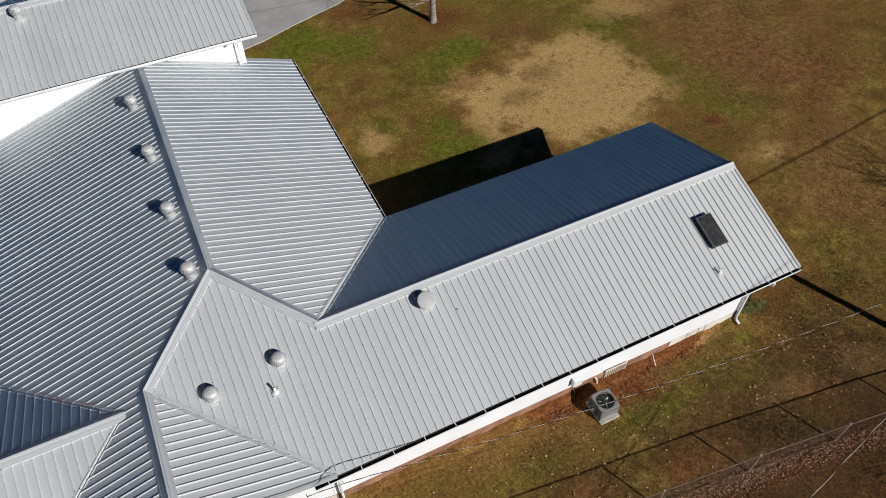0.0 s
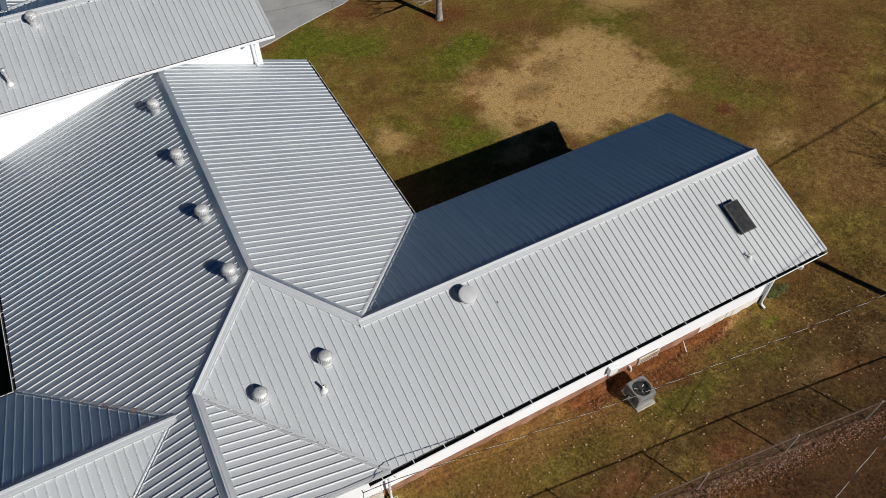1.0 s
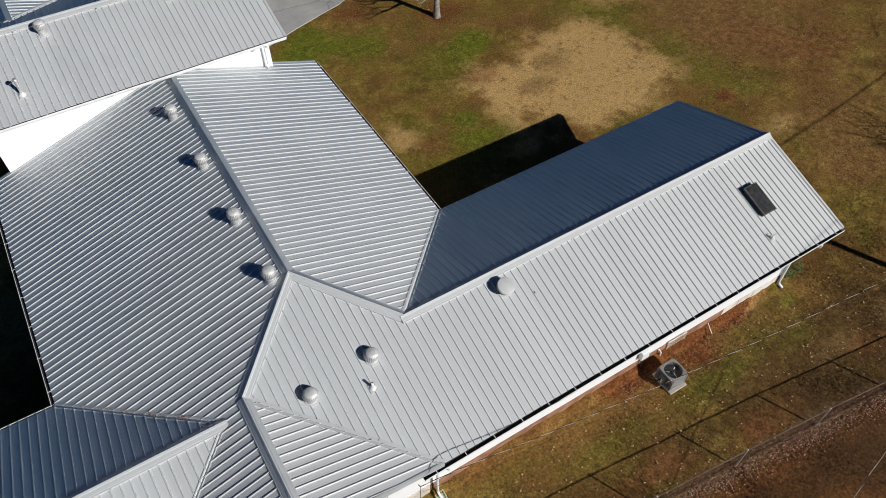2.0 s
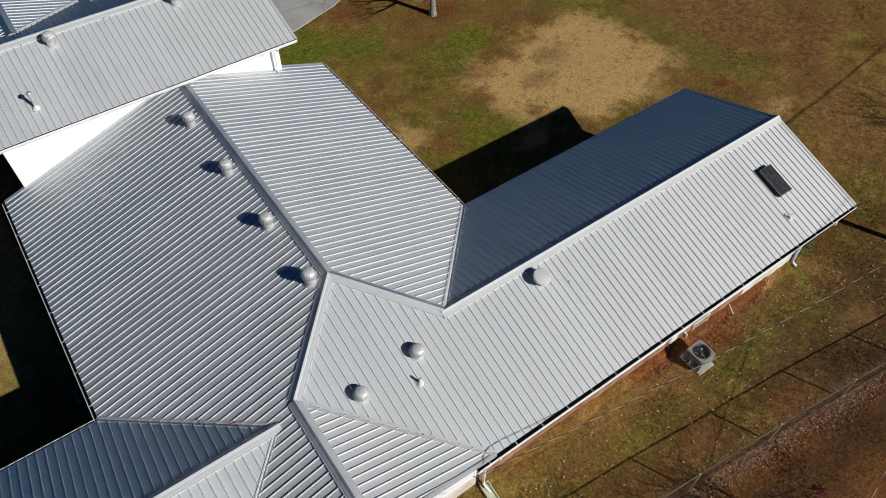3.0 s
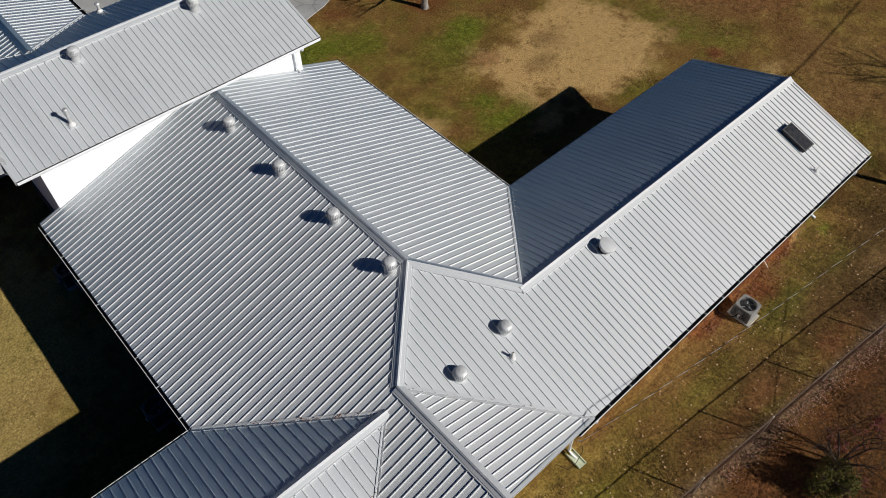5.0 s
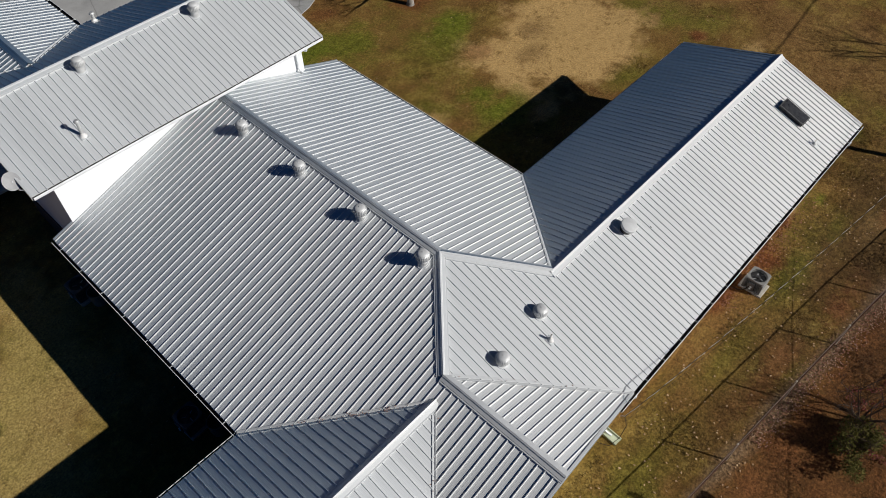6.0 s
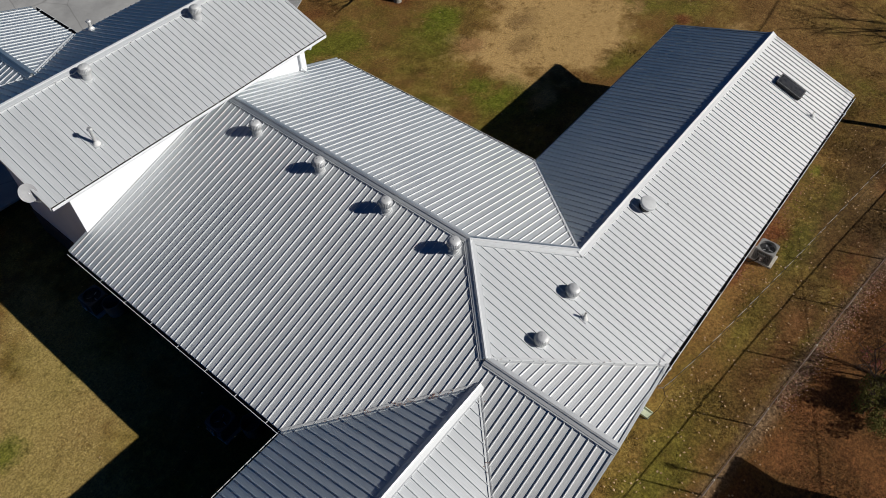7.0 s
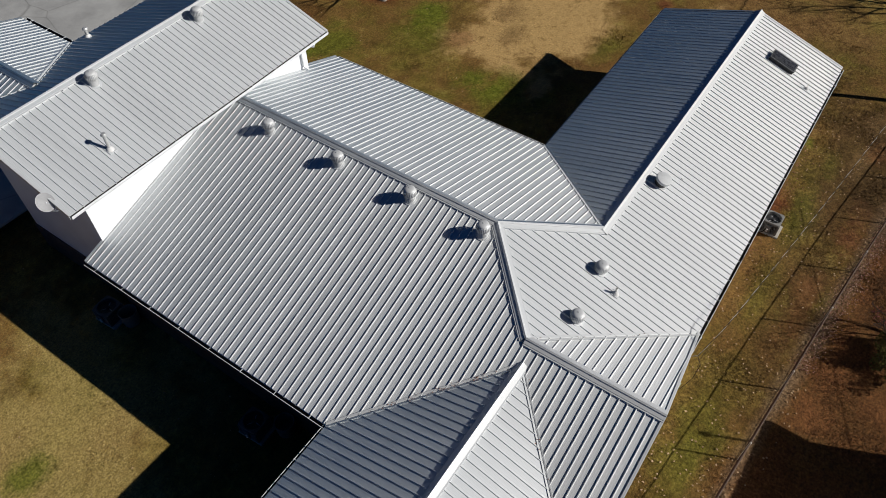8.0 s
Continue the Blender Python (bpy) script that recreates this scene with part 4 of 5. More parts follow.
# ---- things on the ground ----
def condenser(x, y, turn, size=0.70, tall=0.64, pad=True, label="grey air conditioner condenser with a top fan on a concrete pad", material=None):
    z = ground_z(x, y) + 0.02
    ob = thing("air_conditioner", label, "air conditioner", pose(x, y, z, 0, 0, turn))
    h = size / 2
    material = material or AC_GREY
    if pad:
        part("pad", Shape().box(-h, h + 0.03, -h - 0.10, h + 0.10, -0.12, 0.06, None, 0.01), CONCRETE, ob)
    body = Shape()
    body.box(-h + 0.03, h - 0.03, -h + 0.03, h - 0.03, 0.062, tall - 0.44, None, 0.03)
    part("coil", body, DARK, ob, "dark coil behind the louvres")
    for side in range(4):
        part("coil", Shape().box(-h + 0.05, h - 0.05, -h + 0.035, -h + 0.05, tall - 0.45, tall - 0.07), DARK, ob, at=pose(0, 0, 0, 0, 0, 90 * side))
    base = Shape().box(-h, h, -h, h, 0.06, 0.12, None, 0.03)
    part("base_pan", base, material, ob)
    for cx, cy in ((-1, -1), (1, -1), (1, 1), (-1, 1)):
        part("corner_post", Shape().box(cx * h - (0.07 if cx > 0 else 0), cx * h + (0.07 if cx < 0 else 0), cy * h - (0.07 if cy > 0 else 0), cy * h + (0.07 if cy < 0 else 0), 0.12, tall - 0.06), material, ob)
    fin = Shape().box(-h + 0.07, h - 0.07, -0.006, 0.006, -0.008, 0.008)
    me = fin.mesh("louvre", material)
    for side in range(4):
        for k in range(9):
            lv = new("louvre", me)
            lv.parent = ob
            lv.matrix_basis = pose(0, 0, 0, 0, 0, 90 * side) @ pose(0, -h + 0.008, 0.16 + k * (tall - 0.26) / 8, 25)
    n = 48
    outer, hole, holelow = [], [], []
    for j in range(n):
        a = 2 * math.pi * (j + 0.5) / n
        c, s_ = math.cos(a), math.sin(a)
        k = h / (abs(c) ** 7 + abs(s_) ** 7) ** (1 / 7)
        outer.append((c * k, s_ * k))
        hole.append((c * h * 0.86, s_ * h * 0.86))
    top = Shape().loft([[(a * 0.985, b * 0.985, tall - 0.07) for a, b in outer], [(a, b, tall - 0.06) for a, b in outer], [(a, b, tall - 0.012) for a, b in outer], [(a * 0.97, b * 0.97, tall) for a, b in outer],
                        [(a * 1.05, b * 1.05, tall + 0.004) for a, b in hole], [(a, b, tall - 0.004) for a, b in hole], [(a * 0.98, b * 0.98, tall - 0.12) for a, b in hole]], caps=False)
    part("top_cover", top, material, ob)
    part("fan_well", Shape().lathe([(h * 0.85, tall - 0.12), (h * 0.83, tall - 0.40), (0.02, tall - 0.42)], 24), DARK, ob, smooth=True)
    part("motor", Shape().lathe([(0.075, tall - 0.20), (0.075, tall - 0.06), (0.05, tall - 0.045), (0.005, tall - 0.04)], 16), DARK, ob, smooth=True)
    for k in range(3):
        bl = Shape().add([(0.05, -0.03, tall - 0.13), (h * 0.60, -0.07, tall - 0.16), (h * 0.62, 0.03, tall - 0.11), (0.05, 0.03, tall - 0.11), (0.05, -0.03, tall - 0.136), (h * 0.60, -0.07, tall - 0.166), (h * 0.62, 0.03, tall - 0.116), (0.05, 0.03, tall - 0.116)],
                         [(0, 1, 2, 3), (7, 6, 5, 4), (0, 4, 5, 1), (1, 5, 6, 2), (2, 6, 7, 3), (3, 7, 4, 0)])
        part("fan_blade", bl, VENT_GREY, ob, at=pose(0, 0, 0, 0, 0, 120 * k + 20))
    part("service_cover", Shape().box(-h - 0.035, -h + 0.02, -0.08, 0.14, 0.14, tall - 0.16, None, 0.008), material, ob)
    for up in (0.2, 0.3):
        part("valve", Shape().box(-h - 0.075, -h - 0.03, -0.02, 0.05, up, up + 0.05, None, 0.01), PVC, ob, "pale service valve cap")
    grille = Shape()
    for k in range(4):
        r = h * (0.22 + 0.2 * k)
        grille.tube([(r * math.cos(a), r * math.sin(a), tall - 0.005) for a in [2 * math.pi * j / 24 for j in range(25)]], 0.0016, 4)
    for k in range(4):
        a = math.pi / 4 + math.pi / 2 * k
        grille.tube([(0.05 * math.cos(a), 0.05 * math.sin(a), tall - 0.004), (h * 0.88 * math.cos(a), h * 0.88 * math.sin(a), tall)], 0.006, 4)
    part("fan_grille", grille, DARK, ob)
    return ob


condenser(9.58, 6.87, 0, 0.68)
# Darker than the first unit: the yard's shade is put into their colour.
condenser(-7.12, 24.64, 4, 0.74, 0.66, material=BRONZE, label="air conditioner condenser with the shade of the house put into its colour")
condenser(-7.38, 17.38, 4, 0.74, 0.66, material=BRONZE, label="air conditioner condenser with the shade of the house put into its colour")


# A plain open cylinder stands for an older round air conditioner unit.
def barrel(x, y, r=0.30, tall=0.62):
    z = ground_z(x, y)
    ob = thing("barrel", "grey open cylinder for a round air conditioner in the shade beside the house", "barrel", pose(x, y, z), "barrels beside the house")
    part("shell", Shape().lathe([(r * 0.92, 0.02), (r, 0.2), (r, tall - 0.06), (r * 1.06, tall - 0.05), (r * 1.06, tall), (r * 0.97, tall), (r * 0.95, tall - 0.06), (r * 0.88, 0.05), (0.01, 0.04)], 28, caps=False), AC_GREY, ob, smooth=True)


barrel(-6.86, 23.92)
barrel(-6.88, 16.6)

meter = thing("electric_box", "small white electric box on the foundation wall", "electric box")
part("box", Shape().box(8.88, 9.21, 7.64, 7.797, 0.47, 0.85, None, 0.012), TRIM, meter)
part("conduit", Shape().tube([(9.02, 7.72, 0.48), (9.02, 7.70, 0.1), (9.0, 7.5, -0.15), (9.05, 7.2, -0.18), (9.15, 7.0, -0.05), (9.22, 6.95, 0.1)], 0.02, 6), BLACK_CORD, meter)


def foundation_vent(x):
    ob = thing("foundation_vent", "white louvred vent in the foundation wall", "foundation vent", pose(x, 7.742, 0.12))
    fr = Shape()
    for x0, x1, z0, z1 in ((-0.42, 0.42, 0.19, 0.23), (-0.42, 0.42, -0.23, -0.19), (-0.42, -0.38, -0.19, 0.19), (0.38, 0.42, -0.19, 0.19)):
        fr.box(x0, x1, -0.02, 0.02, z0, z1)
    part("frame", fr, STAINED, ob)
    part("backing", Shape().box(-0.38, 0.38, 0.0, 0.016, -0.19, 0.19), DECK, ob)
    me = Shape().box(-0.016, 0.016, -0.018, 0.0, -0.19, 0.19).mesh("slat", STAINED)
    for k in range(10):
        sl = new("slat", me)
        sl.parent = ob
        sl.location = (-0.34 + k * 0.0755, 0, 0)


foundation_vent(10.62)
drain = thing("drain_pipe", "white plastic drain pipe elbow out of the foundation", "pipe")
part("pipe", Shape().tube([(9.82, 7.79, 0.22), (9.84, 7.70, 0.22), (9.87, 7.67, 0.12), (9.90, 7.68, -0.22)], 0.03, 8), PVC, drain, smooth=True)
stick = thing("plastic_pipe", "thin pale plastic pipe lying on the bare clay", "pipe")
part("pipe", Shape().tube([(12.10, 7.72, 0.06), (12.06, 7.55, -0.05), (12.03, 7.40, -0.13)], 0.014, 6), PVC, stick, smooth=True)


# ---- fence ----
def fence_y(x): return 4.60 - 0.10 * x - 0.0017 * max(0.0, x - 5.0) ** 2


def build_fence():
    ob = thing("chain_link_fence", "rusty chain-link fence with a thin top rail", "fence")
    xs = [-15.57 + 3.1 * k + 0.05 * math.sin(5 * k) for k in range(14)]
    tall = 1.12
    for x in xs:
        y, z = fence_y(x), ground_z(x, fence_y(x))
        p = Shape().lathe([(0.028, -0.1), (0.028, tall + 0.02), (0.034, tall + 0.02), (0.03, tall + 0.05), (0.005, tall + 0.065)], 10)
        part("post", p, GALV, ob, smooth=True, at=pose(x, y, z))
    rail = Shape().tube([(x, fence_y(x), ground_z(x, fence_y(x)) + tall + 0.012 * math.sin(3 * i)) for i, x in enumerate(xs)], 0.018, 8)
    part("top_rail", rail, RAIL, ob, smooth=True)
    low = Shape().tube([(x, fence_y(x), ground_z(x, fence_y(x)) + 0.06 + 0.015 * math.sin(2 * i)) for i, x in enumerate(xs)], 0.007, 6)
    part("tension_wire", low, RUST, ob, "thin rusty wire along the foot of the mesh", True)
    net = Shape()
    step, x = 0.085, xs[0]
    while x < xs[-1] - tall:
        for sgn in (1, -1):
            a, b = (x, x + tall * 0.9) if sgn > 0 else (x + tall * 0.9, x)
            za, zb = ground_z(a, fence_y(a)) + 0.03, ground_z(b, fence_y(b)) + tall
            ya, yb = fence_y(a) + 0.012 * sgn, fence_y(b) + 0.012 * sgn
            net.add([(a - 0.002, ya, za), (a + 0.002, ya, za), (b + 0.002, yb, zb), (b - 0.002, yb, zb), (a, ya + 0.0035, za), (b, yb + 0.0035, zb)], [(0, 1, 2, 3), (1, 4, 5, 2), (4, 0, 3, 5)])
        x += step
    tagged(part("wire_mesh", net, RUST, ob, "rusted diamond wire mesh"), kind="stuff")


build_fence()


# ---- overhead cable and its pole ----
def cable_point(k):
    u = 20.35 * k
    end = max(0.0, 1.0 - u / 1.6) ** 2
    return Vector((0.3 + u, 6.77 - 0.1475 * u + 0.16 * end, 3.55 - 0.075 * u + 0.0092 * u * u - 0.58 * end))


def build_cable():
    ob = thing("overhead_cable", "twisted overhead service cable of pale and black strands", "cable")
    n = 560
    for name, material, r, orbit, phase, label in (("bare_strand", WIRE, 0.0045, 0.0065, 0.0, "pale bare strand"), ("black_strand", BLACK_CORD, 0.0085, 0.0045, math.pi, "black strand")):
        pts = []
        for i in range(n + 1):
            p = cable_point(i / n)
            a = phase + 2 * math.pi * i / n * 32
            pts.append((p.x, p.y + orbit * math.cos(a), p.z + orbit * math.sin(a)))
        part(name, Shape().tube(pts, r, 6), material, ob, label, True)
    part("telephone_wire", Shape().tube([Vector((0.32, 6.86, 2.75)).lerp(Vector((20.65, 3.5, 5.3)), k / 40) - Vector((0, 0, 2.6 * k / 40 * (1 - k / 40))) for k in range(41)], 0.004, 5), BLACK_CORD, ob, "thin black telephone wire")
    part("clamp", Shape().tube([(0.3, 7.04, 2.86), (0.3, 6.98, 2.96), (0.3, 6.93, 2.97)], 0.014, 6), GALV, ob)
    part("drip_loop", Shape().tube([(0.32, 6.93, 2.97), (0.2, 6.76, 2.8), (0.1, 6.78, 2.2), (0.12, 6.95, 1.4), (0.22, 7.2, 1.0), (0.2, 7.36, 0.9)], 0.008, 5), BLACK_CORD, ob, "black drip loop that hangs to the wall")


build_cable()


def build_second_cable():
    ob = thing("overhead_cable", "twisted overhead cable that leads to the outbuilding", "cable")
    a, b, n = Vector((3.20, -0.42, 1.28)), Vector((20.65, 3.55, 3.55)), 200
    for name, material, phase, label in (("bare_strand", WIRE, 0.0, "pale bare strand"), ("black_strand", BLACK_CORD, 3.14, "black strand")):
        pts = []
        for i in range(n + 1):
            p, w = a.lerp(b, i / n), phase + 2 * math.pi * i / n * 14
            pts.append((p.x, p.y + 0.008 * math.cos(w), p.z + 0.008 * math.sin(w)))
        part(name, Shape().tube(pts, 0.006, 6), material, ob, label, True)


build_second_cable()


def build_street_cable():
    """The line that reaches the pole from the next pole, far to the east."""
    ob = thing("overhead_cable", "thick bundled overhead cable between utility poles", "cable")
    a, b = Vector((20.68, 3.56, 5.72)), Vector((56.0, 8.1, 6.3))
    pts = []
    for k in range(61):
        p = a.lerp(b, k / 60)
        p.z -= 4 * 0.45 * k / 60 * (1 - k / 60)
        pts.append(p)
    part("bundle", Shape().tube(pts, 0.026, 6), BLACK_CORD, ob, smooth=True)


build_street_cable()


def build_pole(x, y, arms):
    z = ground_z(x, y)
    ob = thing("utility_pole", "weathered wooden utility pole carrying the house cable", "utility pole", pose(x, y, z))
    part("post", Shape().lathe([(0.14, -0.2), (0.13, 3), (0.105, 7.4), (0.09, 7.45), (0.01, 7.5)], 16), POLE_WOOD, ob, smooth=True)
    for up in arms:
        part("insulator", Shape().tube([(-0.02, 0.0, up), (-0.35, 0.02, up)], 0.022, 8), GALV, ob)


build_pole(20.93, 3.55, (6.12, 5.96, 5.55, 3.80))
build_pole(56.15, 8.1, (6.30,))


# ---- bare tree, shrub ----
def branch(shape, p, d, length, r, depth, rng, tips):
    pts, radii = [p.copy()], [r]
    n = 4
    for i in range(n):
        d = (d + Vector((rng.uniform(-1, 1), rng.uniform(-1, 1), rng.uniform(-0.5, 0.8))) * 0.16).normalized()
        p = p + d * (length / n)
        pts.append(p.copy())
        radii.append(r * (1 - 0.55 * (i + 1) / n))
    shape.tube(pts, radii, 8 if r > 0.06 else (5 if r > 0.015 else 3))
    if depth == 0:
        tips.append(p)
        return
    kids = 3 if depth > 1 else 4
    for k in range(kids):
        q = pts[min(n, 2 + k % 3)]
        side = Vector((rng.uniform(-1, 1), rng.uniform(-1, 1), rng.uniform(-0.15, 0.9))).normalized()
        branch(shape, q, (d * 0.55 + side * 0.8).normalized(), length * rng.uniform(0.55, 0.8), r * 0.5, depth - 1, rng, tips)


def build_tree(x, y, tall, r, seed, label, depth=4, fork=0.26, low_limbs=()):
    rng = random.Random(seed)
    ob = thing("tree", label, "tree", pose(x, y, ground_z(x, y)))
    trunk = Shape().lathe([(r * 1.7, -0.15), (r * 1.25, 0.12), (r, 0.5), (r * 0.92, tall * (fork + 0.02))], 14)
    part("trunk", trunk, BARK, ob, smooth=True)
    crown, tips = Shape(), []
    for k in range(4):
        a = k * 1.6 + rng.random()
        branch(crown, Vector((0, 0, tall * (fork + 0.012 * k))), Vector((math.cos(a) * 0.55, math.sin(a) * 0.55, 0.85)).normalized(), tall * 0.32, r * 0.6, depth, rng, tips)
    for start, heading, length in low_limbs:
        branch(crown, Vector(start), Vector(heading).normalized(), length, r * 0.42, 3, rng, tips)
    part("limbs", crown, BARK, ob, "bare grey limbs and twigs", True)
    return ob


build_tree(14.0, 28.75, 7.6, 0.15, 12, "bare winter tree with a grey trunk on the lawn", fork=0.2, low_limbs=(((0, 0, 1.55), (-0.9, 0.05, 0.35), 1.5), ((0, 0, 1.3), (-0.8, -0.45, 0.3), 1.2)))
build_tree(30.5, 1.8, 7.5, 0.15, 9, "bare winter tree at the edge of the lawn")


def leaf_cloud(rng, count, spots, size):
    """Small pointed leaves round the given spots (centre, half sizes), thicker towards the rim."""
    s = Shape()
    for _ in range(count):
        c, r = rng.choice(spots)
        d = Vector((rng.gauss(0, 1), rng.gauss(0, 1), rng.gauss(0, 1))).normalized() * rng.uniform(0.45, 1.08)
        q = Vector((c[0] + d.x * r[0], c[1] + d.y * r[1], max(0.04, c[2] + d.z * r[2])))
        e = Vector((rng.uniform(-1, 1), rng.uniform(-1, 1), rng.uniform(-0.6, 0.6))).normalized() * size * rng.uniform(0.6, 1.3)
        n = e.cross(Vector((rng.uniform(-1, 1), rng.uniform(-1, 1), rng.uniform(0.2, 1)))).normalized() * size * 0.42
        s.add([q - e, q + n, q + e, q - n], [(0, 1, 2, 3)])
    return s


def build_shrub(x, y):
    rng = random.Random(21)
    ob = thing("shrub", "low dense shrub of dark green leaves and bare twigs", "shrub", pose(x, y, ground_z(x, y)))
    twigs, tips = Shape(), []
    for k in range(17):
        a, off = k * 2.4 + rng.random() * 0.4, rng.uniform(-0.75, 0.75)
        branch(twigs, Vector((off, 0.1 * math.sin(a), -0.03)), Vector((math.cos(a) * 0.5, math.sin(a) * 0.3, 0.8)).normalized(), rng.uniform(0.5, 0.85), 0.022, 3, rng, tips)
    tagged(part("twig", twigs, TWIG, ob, smooth=True), kind="stuff")
    clumps = [((rng.uniform(-0.95, 0.8), rng.uniform(-0.4, 0.35), rng.uniform(0.2, 0.95)), (rng.uniform(0.26, 0.42), rng.uniform(0.2, 0.3), rng.uniform(0.2, 0.3))) for _ in range(16)]
    tagged(part("foliage", leaf_cloud(rng, 4300, clumps, 0.044), DARK_LEAF, ob, "dark green foliage"), kind="stuff")


build_shrub(5.75, 1.72)


def build_sapling(x, y):
    rng = random.Random(8)
    ob = thing("sapling", "bare thin-stemmed sapling with many fine twigs", "sapling", pose(x, y, ground_z(x, y)))
    for k in range(7):
        a = k * 0.9 + rng.random() * 0.4
        stem, tips = Shape(), []
        branch(stem, Vector((0.08 * math.cos(a), 0.08 * math.sin(a), -0.03)), Vector((math.cos(a) * 0.5, math.sin(a) * 0.5, 0.8)).normalized(), 1.05, 0.036, 4, rng, tips)
        part("stem", stem, TWIG, ob, smooth=True)


build_sapling(7.05, 1.85)


def build_red_plant(x, y, seed, wide, count):
    rng = random.Random(seed)
    ob = thing("ground_plant", "low crimson-leaved plant creeping over the brown lawn", "plant", pose(x, y, ground_z(x, y)), group="crimson ground plants")
    clumps = [((rng.gauss(0, wide), rng.gauss(0, wide), 0.08), (0.16, 0.16, 0.08)) for _ in range(9)]
    tagged(part("foliage", leaf_cloud(rng, count, clumps, 0.035), CRIMSON, ob), kind="stuff")


def build_corner_plant(x, y):
    rng = random.Random(17)
    ob = thing("ground_plant", "small dark green leafy plant at the house corner", "plant", pose(x, y, ground_z(x, y)))
    clumps = [((rng.gauss(0, 0.24), rng.gauss(0, 0.12), rng.uniform(0.1, 0.3)), (0.16, 0.14, 0.12)) for _ in range(9)]
    tagged(part("foliage", leaf_cloud(rng, 700, clumps, 0.035), GREEN_LEAF, ob), kind="stuff")


build_corner_plant(16.45, 7.75)
build_red_plant(6.55, 1.2, 5, 0.32, 420)
build_red_plant(7.9, 2.05, 6, 0.28, 300)
build_red_plant(9.0, 1.55, 7, 0.32, 360)

# ---- neighbour to the south ----
def build_shed():
    ob = thing("outbuilding", "plain outbuilding beyond the fence that shades the lawn", "outbuilding")
    x0, x1, y0, y1, h = -12.0, 3.18, -9.0, -0.42, 2.60
    part("wall", Shape().box(x0 + 0.3, x1, y0 + 0.3, y1, -0.7, h), WHITE, ob)
    r = Shape().loft([[(x, y0, h + 0.10), (x, (y0 + y1) / 2, h + 0.9), (x, y1 + 0.30, h + 0.12), (x, y1 + 0.30, h + 0.004), (x, y0, h + 0.004)] for x in (x0, x1 + 0.42)])
    part("roof", r, CAP, ob)
    mast = thing("service_mast", "steel service mast with a weatherhead on the outbuilding roof", "service mast", pose(2.88, -0.55, h + 0.10))
    part("pipe", Shape().lathe([(0.035, -0.05), (0.035, 1.12), (0.03, 1.14)], 12), GALV, mast, smooth=True)
    part("weatherhead", Shape().lathe([(0.05, 1.08), (0.085, 1.13), (0.09, 1.20), (0.06, 1.28), (0.01, 1.30)], 14), GALV, mast, "rounded cast weatherhead", True)
    part("flashing", Shape().lathe([(0.12, 0.02), (0.07, 0.10), (0.04, 0.14)], 14), DARK, mast, smooth=True)


build_shed()


# ---- car at the drive ----
def build_car(x, y, turn):
    ob = thing("car", "dark parked car on the concrete drive", "car", pose(x, y, 0.05, 0, 0, turn))
    side = [(-2.25, 0.35), (-2.3, 0.6), (-2.2, 0.85), (-1.35, 0.95), (-0.75, 1.40), (0.75, 1.42), (1.45, 1.0), (2.1, 0.9), (2.25, 0.7), (2.22, 0.3)]
    rows = []
    for yy, k in ((-0.88, 0.93), (-0.80, 1.0), (0.80, 1.0), (0.88, 0.93)):
        rows.append([(a, yy * (0.82 if z > 1.2 else 1.0), 0.28 + (z - 0.28) * k) for a, z in side])
    part("body", Shape().loft(rows), CAR_PAINT, ob, smooth=True)
    for wx in (-1.38, 1.38):
        for wy in (-0.80, 0.80):
            m = pose(wx, wy, 0.31, 90)
            w = part("wheel", Shape().lathe([(0.20, -0.10), (0.29, -0.11), (0.315, -0.08), (0.315, 0.08), (0.29, 0.11), (0.20, 0.10)], 24, m), TYRE, ob, smooth=True)
            part("rim", Shape().lathe([(0.21, -0.115), (0.21, 0.115), (0.16, 0.118), (0.05, 0.095), (0.005, 0.1)], 20, m), ALU, w, smooth=True)


build_car(8.2, 35.7, -38.5)


# ---- leaves and grass ----
def outside(x, y):
    """Whether a spot of the plan lies on open ground."""
    if 3.9 < x and y > 30.2 + 0.42 * (x - 3.9) and x < 14:
        return False
    if x <= 3.9 and y > 23 and x > -7:
        return False
    if 0.9 < x < 16.2 and 7.6 < y < 14.3:
        return False
    if -6.6 < x < 5.2 and 7.3 < y < 24.5:
        return False
    if x < 1.1 and 7.35 < y < 13.9:
        return False
    return True


def scatter_leaves(name, count, place, material, size, label, seed):
    rng = random.Random(seed)
    s = Shape()
    while count:
        x, y = place(rng)
        if not outside(x, y):
            continue
        count -= 1
        z = ground_z(x, y) + 0.03 + rng.random() * 0.03
        a, l, w = rng.random() * 6.28, size * rng.uniform(0.5, 1.05), size * rng.uniform(0.45, 0.85)
        c, n2 = Vector((math.cos(a), math.sin(a), rng.uniform(-0.3, 0.3))), Vector((-math.sin(a), math.cos(a), rng.uniform(-0.3, 0.5)))
        p = Vector((x, y, z))
        s.add([p - c * l, p + n2 * w + c * l * 0.2, p + c * l + Vector((0, 0, 0.012)), p - n2 * w * 0.9, p + Vector((0, 0, 0.014))], [(0, 3, 4), (3, 2, 4), (2, 1, 4), (1, 0, 4)])
    tagged(part(name, s, material), label, "leaves", kind="stuff")


scatter_leaves("fallen_leaves", 560, lambda r: (-4 + 24 * r.random() ** 2.2, r.uniform(3.6, 7.0)), LEAF, 0.047, "scattered pale dry leaves on the lawn", 3)
scatter_leaves("fallen_leaves", 420, lambda r: (r.uniform(-12, 30), r.uniform(14, 34)), LEAF, 0.04, "a few dry leaves on the open lawn", 5)


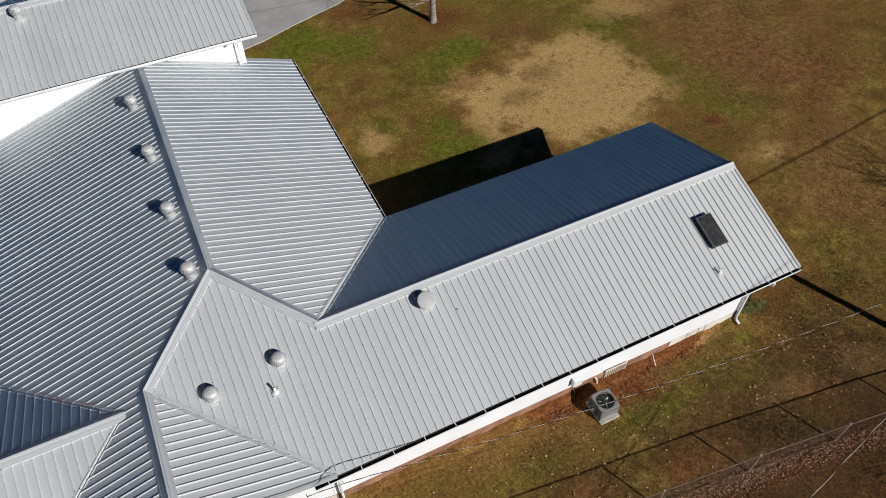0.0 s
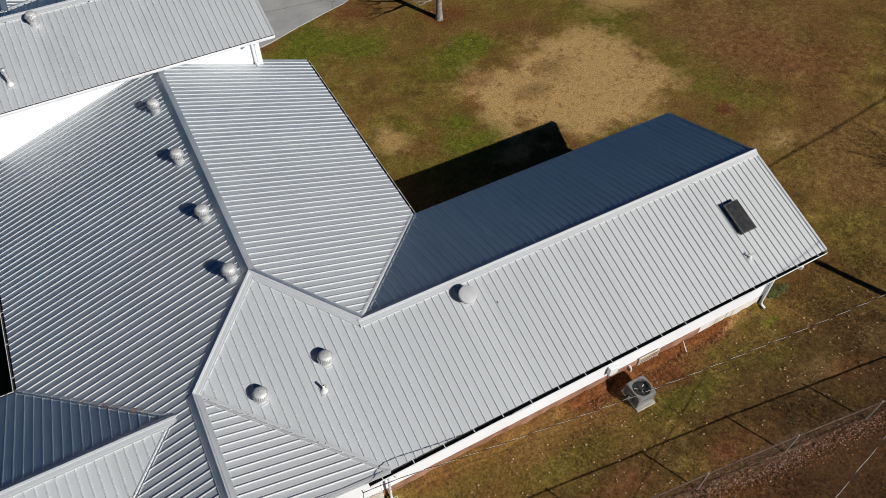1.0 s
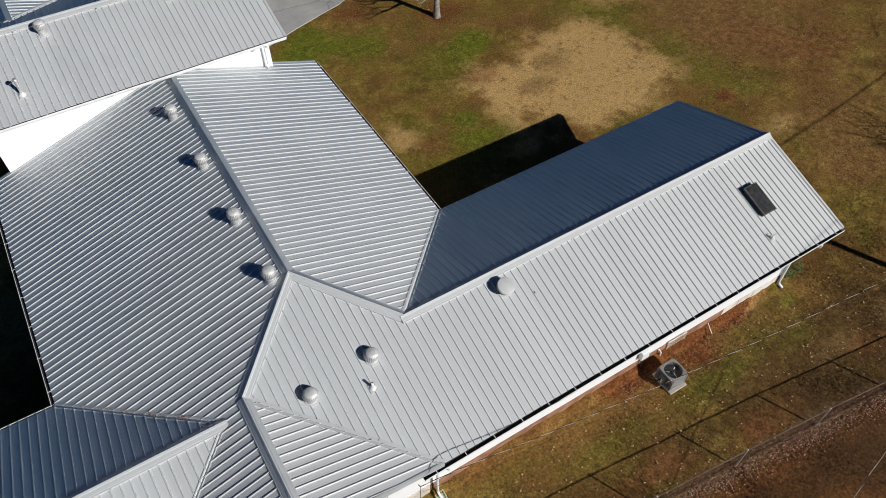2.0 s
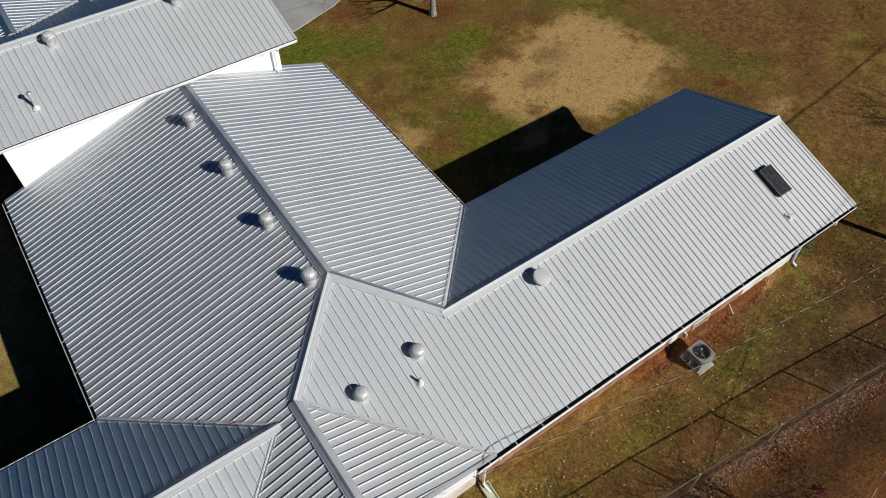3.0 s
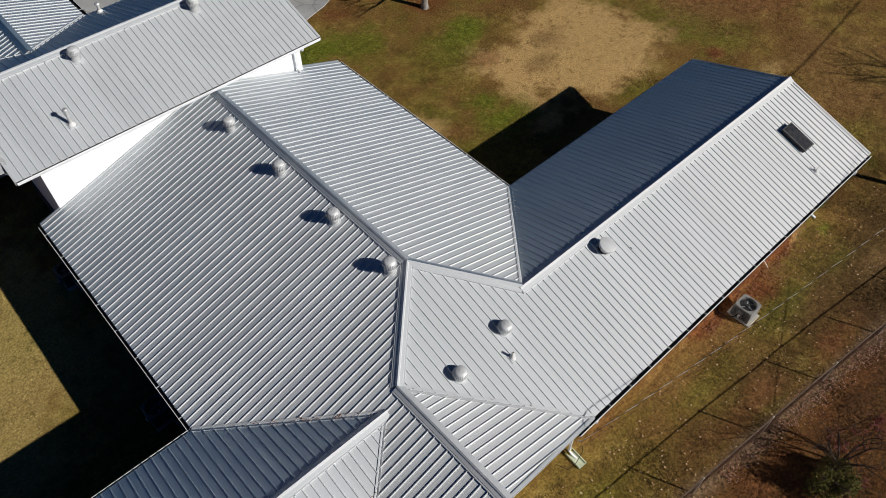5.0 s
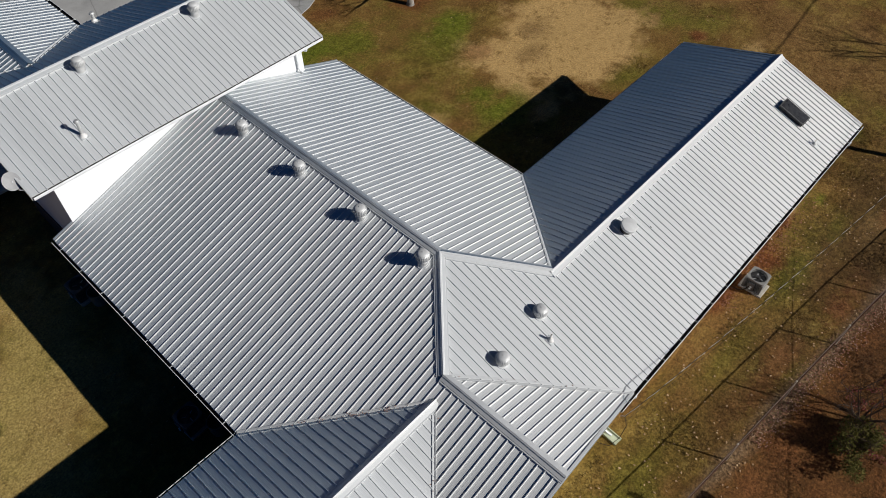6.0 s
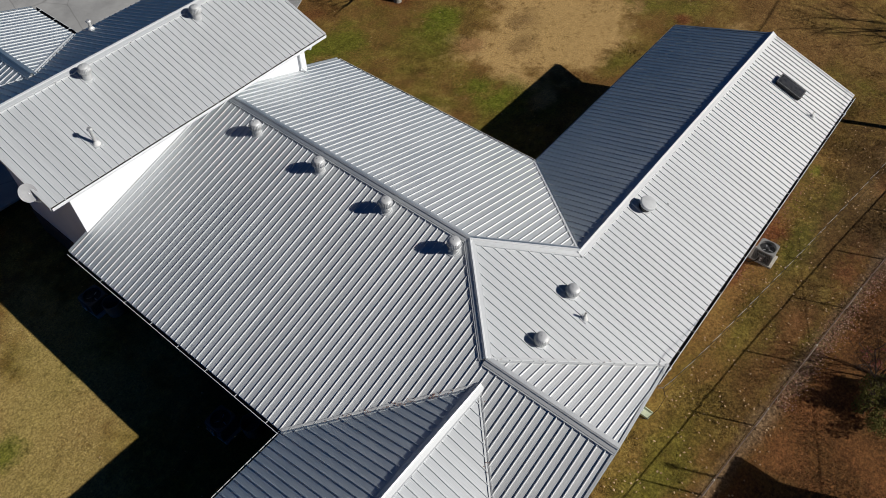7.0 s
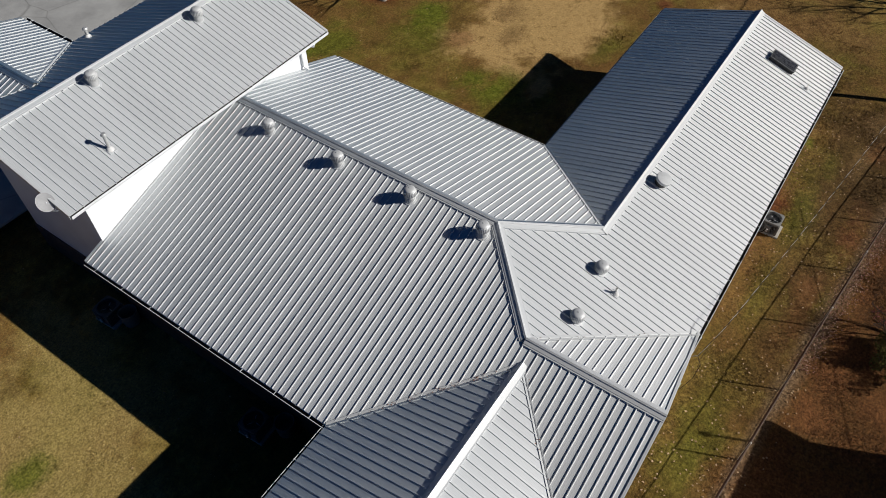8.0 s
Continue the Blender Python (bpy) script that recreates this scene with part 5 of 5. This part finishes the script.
def valley_debris(parent, p0, p1, height, count, seed, label):
    rng = random.Random(seed)
    s = Shape()
    for _ in range(count):
        k = 0.12 + 0.76 * rng.choice((0.1, 0.3, 0.42, 0.7)) + rng.gauss(0, 0.07)
        x, y = p0[0] + (p1[0] - p0[0]) * k + rng.gauss(0, 0.045), p0[1] + (p1[1] - p0[1]) * k + rng.gauss(0, 0.045)
        z = height(x, y) + 0.036 + rng.random() * 0.01
        a, l = rng.random() * 6.28, rng.uniform(0.010, 0.028)
        c, n2 = Vector((math.cos(a), math.sin(a), 0.1)) * l, Vector((-math.sin(a), math.cos(a), 0.2)) * l * 0.5
        p = Vector((x, y, z))
        s.add([p - c, p + n2, p + c, p - n2, p + Vector((0, 0, 0.012))], [(0, 3, 4), (3, 2, 4), (2, 1, 4), (1, 0, 4)])
    tagged(part("leaf_debris", s, RED_LEAF), label, "leaves", kind="stuff")


valley_debris(house, C, VALLEY_S, lambda x, y: max(z_south(x, y), z_gable(x, y)), 14, 31, "bits of dry leaf caught in the roof valley")
valley_debris(house, WING, INNER_W, lambda x, y: max(z_wing_n(x, y), z_west(x, y)), 80, 32, "bits of dry leaf caught in the roof valley")
valley_debris(house, WING, (-7.10, 6.92), lambda x, y: max(z_wing_s(x, y), z_west(x, y)), 16, 33, "bits of dry leaf caught in the roof valley")


def by_fence(r):
    x = 21 - 17 * r.random() ** 1.5
    return x, fence_y(x) - 0.24 + r.gauss(0, 0.20)


scatter_leaves("leaf_litter", 1900, by_fence, RED_LEAF, 0.036, "red-brown leaf litter drifted along the fence", 7)
scatter_leaves("leaf_litter", 1150, by_fence, PINK_LEAF, 0.034, "pale pinkish-brown leaf litter drifted along the fence", 9)
scatter_leaves("leaf_litter", 420, lambda r: (r.uniform(8, 15.5), 7.6 - abs(r.gauss(0, 0.45))), RED_LEAF, 0.036, "red-brown leaves along the foundation", 8)


def grass(name, tufts, x0, x1, y0, y1, seed, label):
    """Short grass in small tufts."""
    r = np.random.RandomState(seed)
    x, y = r.uniform(x0, x1, tufts), r.uniform(y0, y1, tufts)
    keep = np.array([outside(a, b) for a, b in zip(x, y)])
    sand = ((x - 16.8) / 4.6) ** 2 + ((y - 21.2) / 3.2) ** 2 < 1
    clay = (y > 6.85) & (y < 8) & (x > 0.5) & (x < 16.5)
    keep &= ~((sand | clay) & (r.rand(tufts) < 0.85))
    x, y = np.repeat(x[keep], 4), np.repeat(y[keep], 4)
    n = len(x)
    size = np.repeat(r.uniform(0.5, 1.3, n // 4), 4)
    x, y = x + r.normal(0, 0.025, n) * size, y + r.normal(0, 0.025, n) * size
    z = np.array([ground_z(a, b) for a, b in zip(x, y)])
    ang, lean, tall, wide = r.uniform(0, 6.28, n), r.uniform(0.02, 0.07, n), r.uniform(0.016, 0.042, n) * size, r.uniform(0.007, 0.016, n)
    c, s_ = np.cos(ang), np.sin(ang)
    v = np.empty((n, 3, 3))
    v[:, 0] = np.stack([x - c * wide, y - s_ * wide, z - 0.02], 1)
    v[:, 1] = np.stack([x + c * wide, y + s_ * wide, z - 0.02], 1)
    v[:, 2] = np.stack([x - s_ * lean, y + c * lean, z + tall], 1)
    me = bpy.data.meshes.new(name)
    me.vertices.add(3 * n)
    me.vertices.foreach_set("co", v.reshape(-1))
    me.loops.add(3 * n)
    me.loops.foreach_set("vertex_index", np.arange(3 * n, dtype=np.int32))
    me.polygons.add(n)
    me.polygons.foreach_set("loop_start", np.arange(0, 3 * n, 3, dtype=np.int32))
    me.materials.append(BLADE)
    me.update(calc_edges=True)
    tagged(new(name, me), label, "grass", kind="stuff")


grass("grass", 80000, -5, 24, -1, 8, 11, "short dormant brown and olive grass")
grass("grass", 110000, 5, 38, 8, 36, 12, "short dormant tan and green grass")
grass("grass", 28000, -20, -7, 13.5, 32, 13, "short dry yellowish grass")
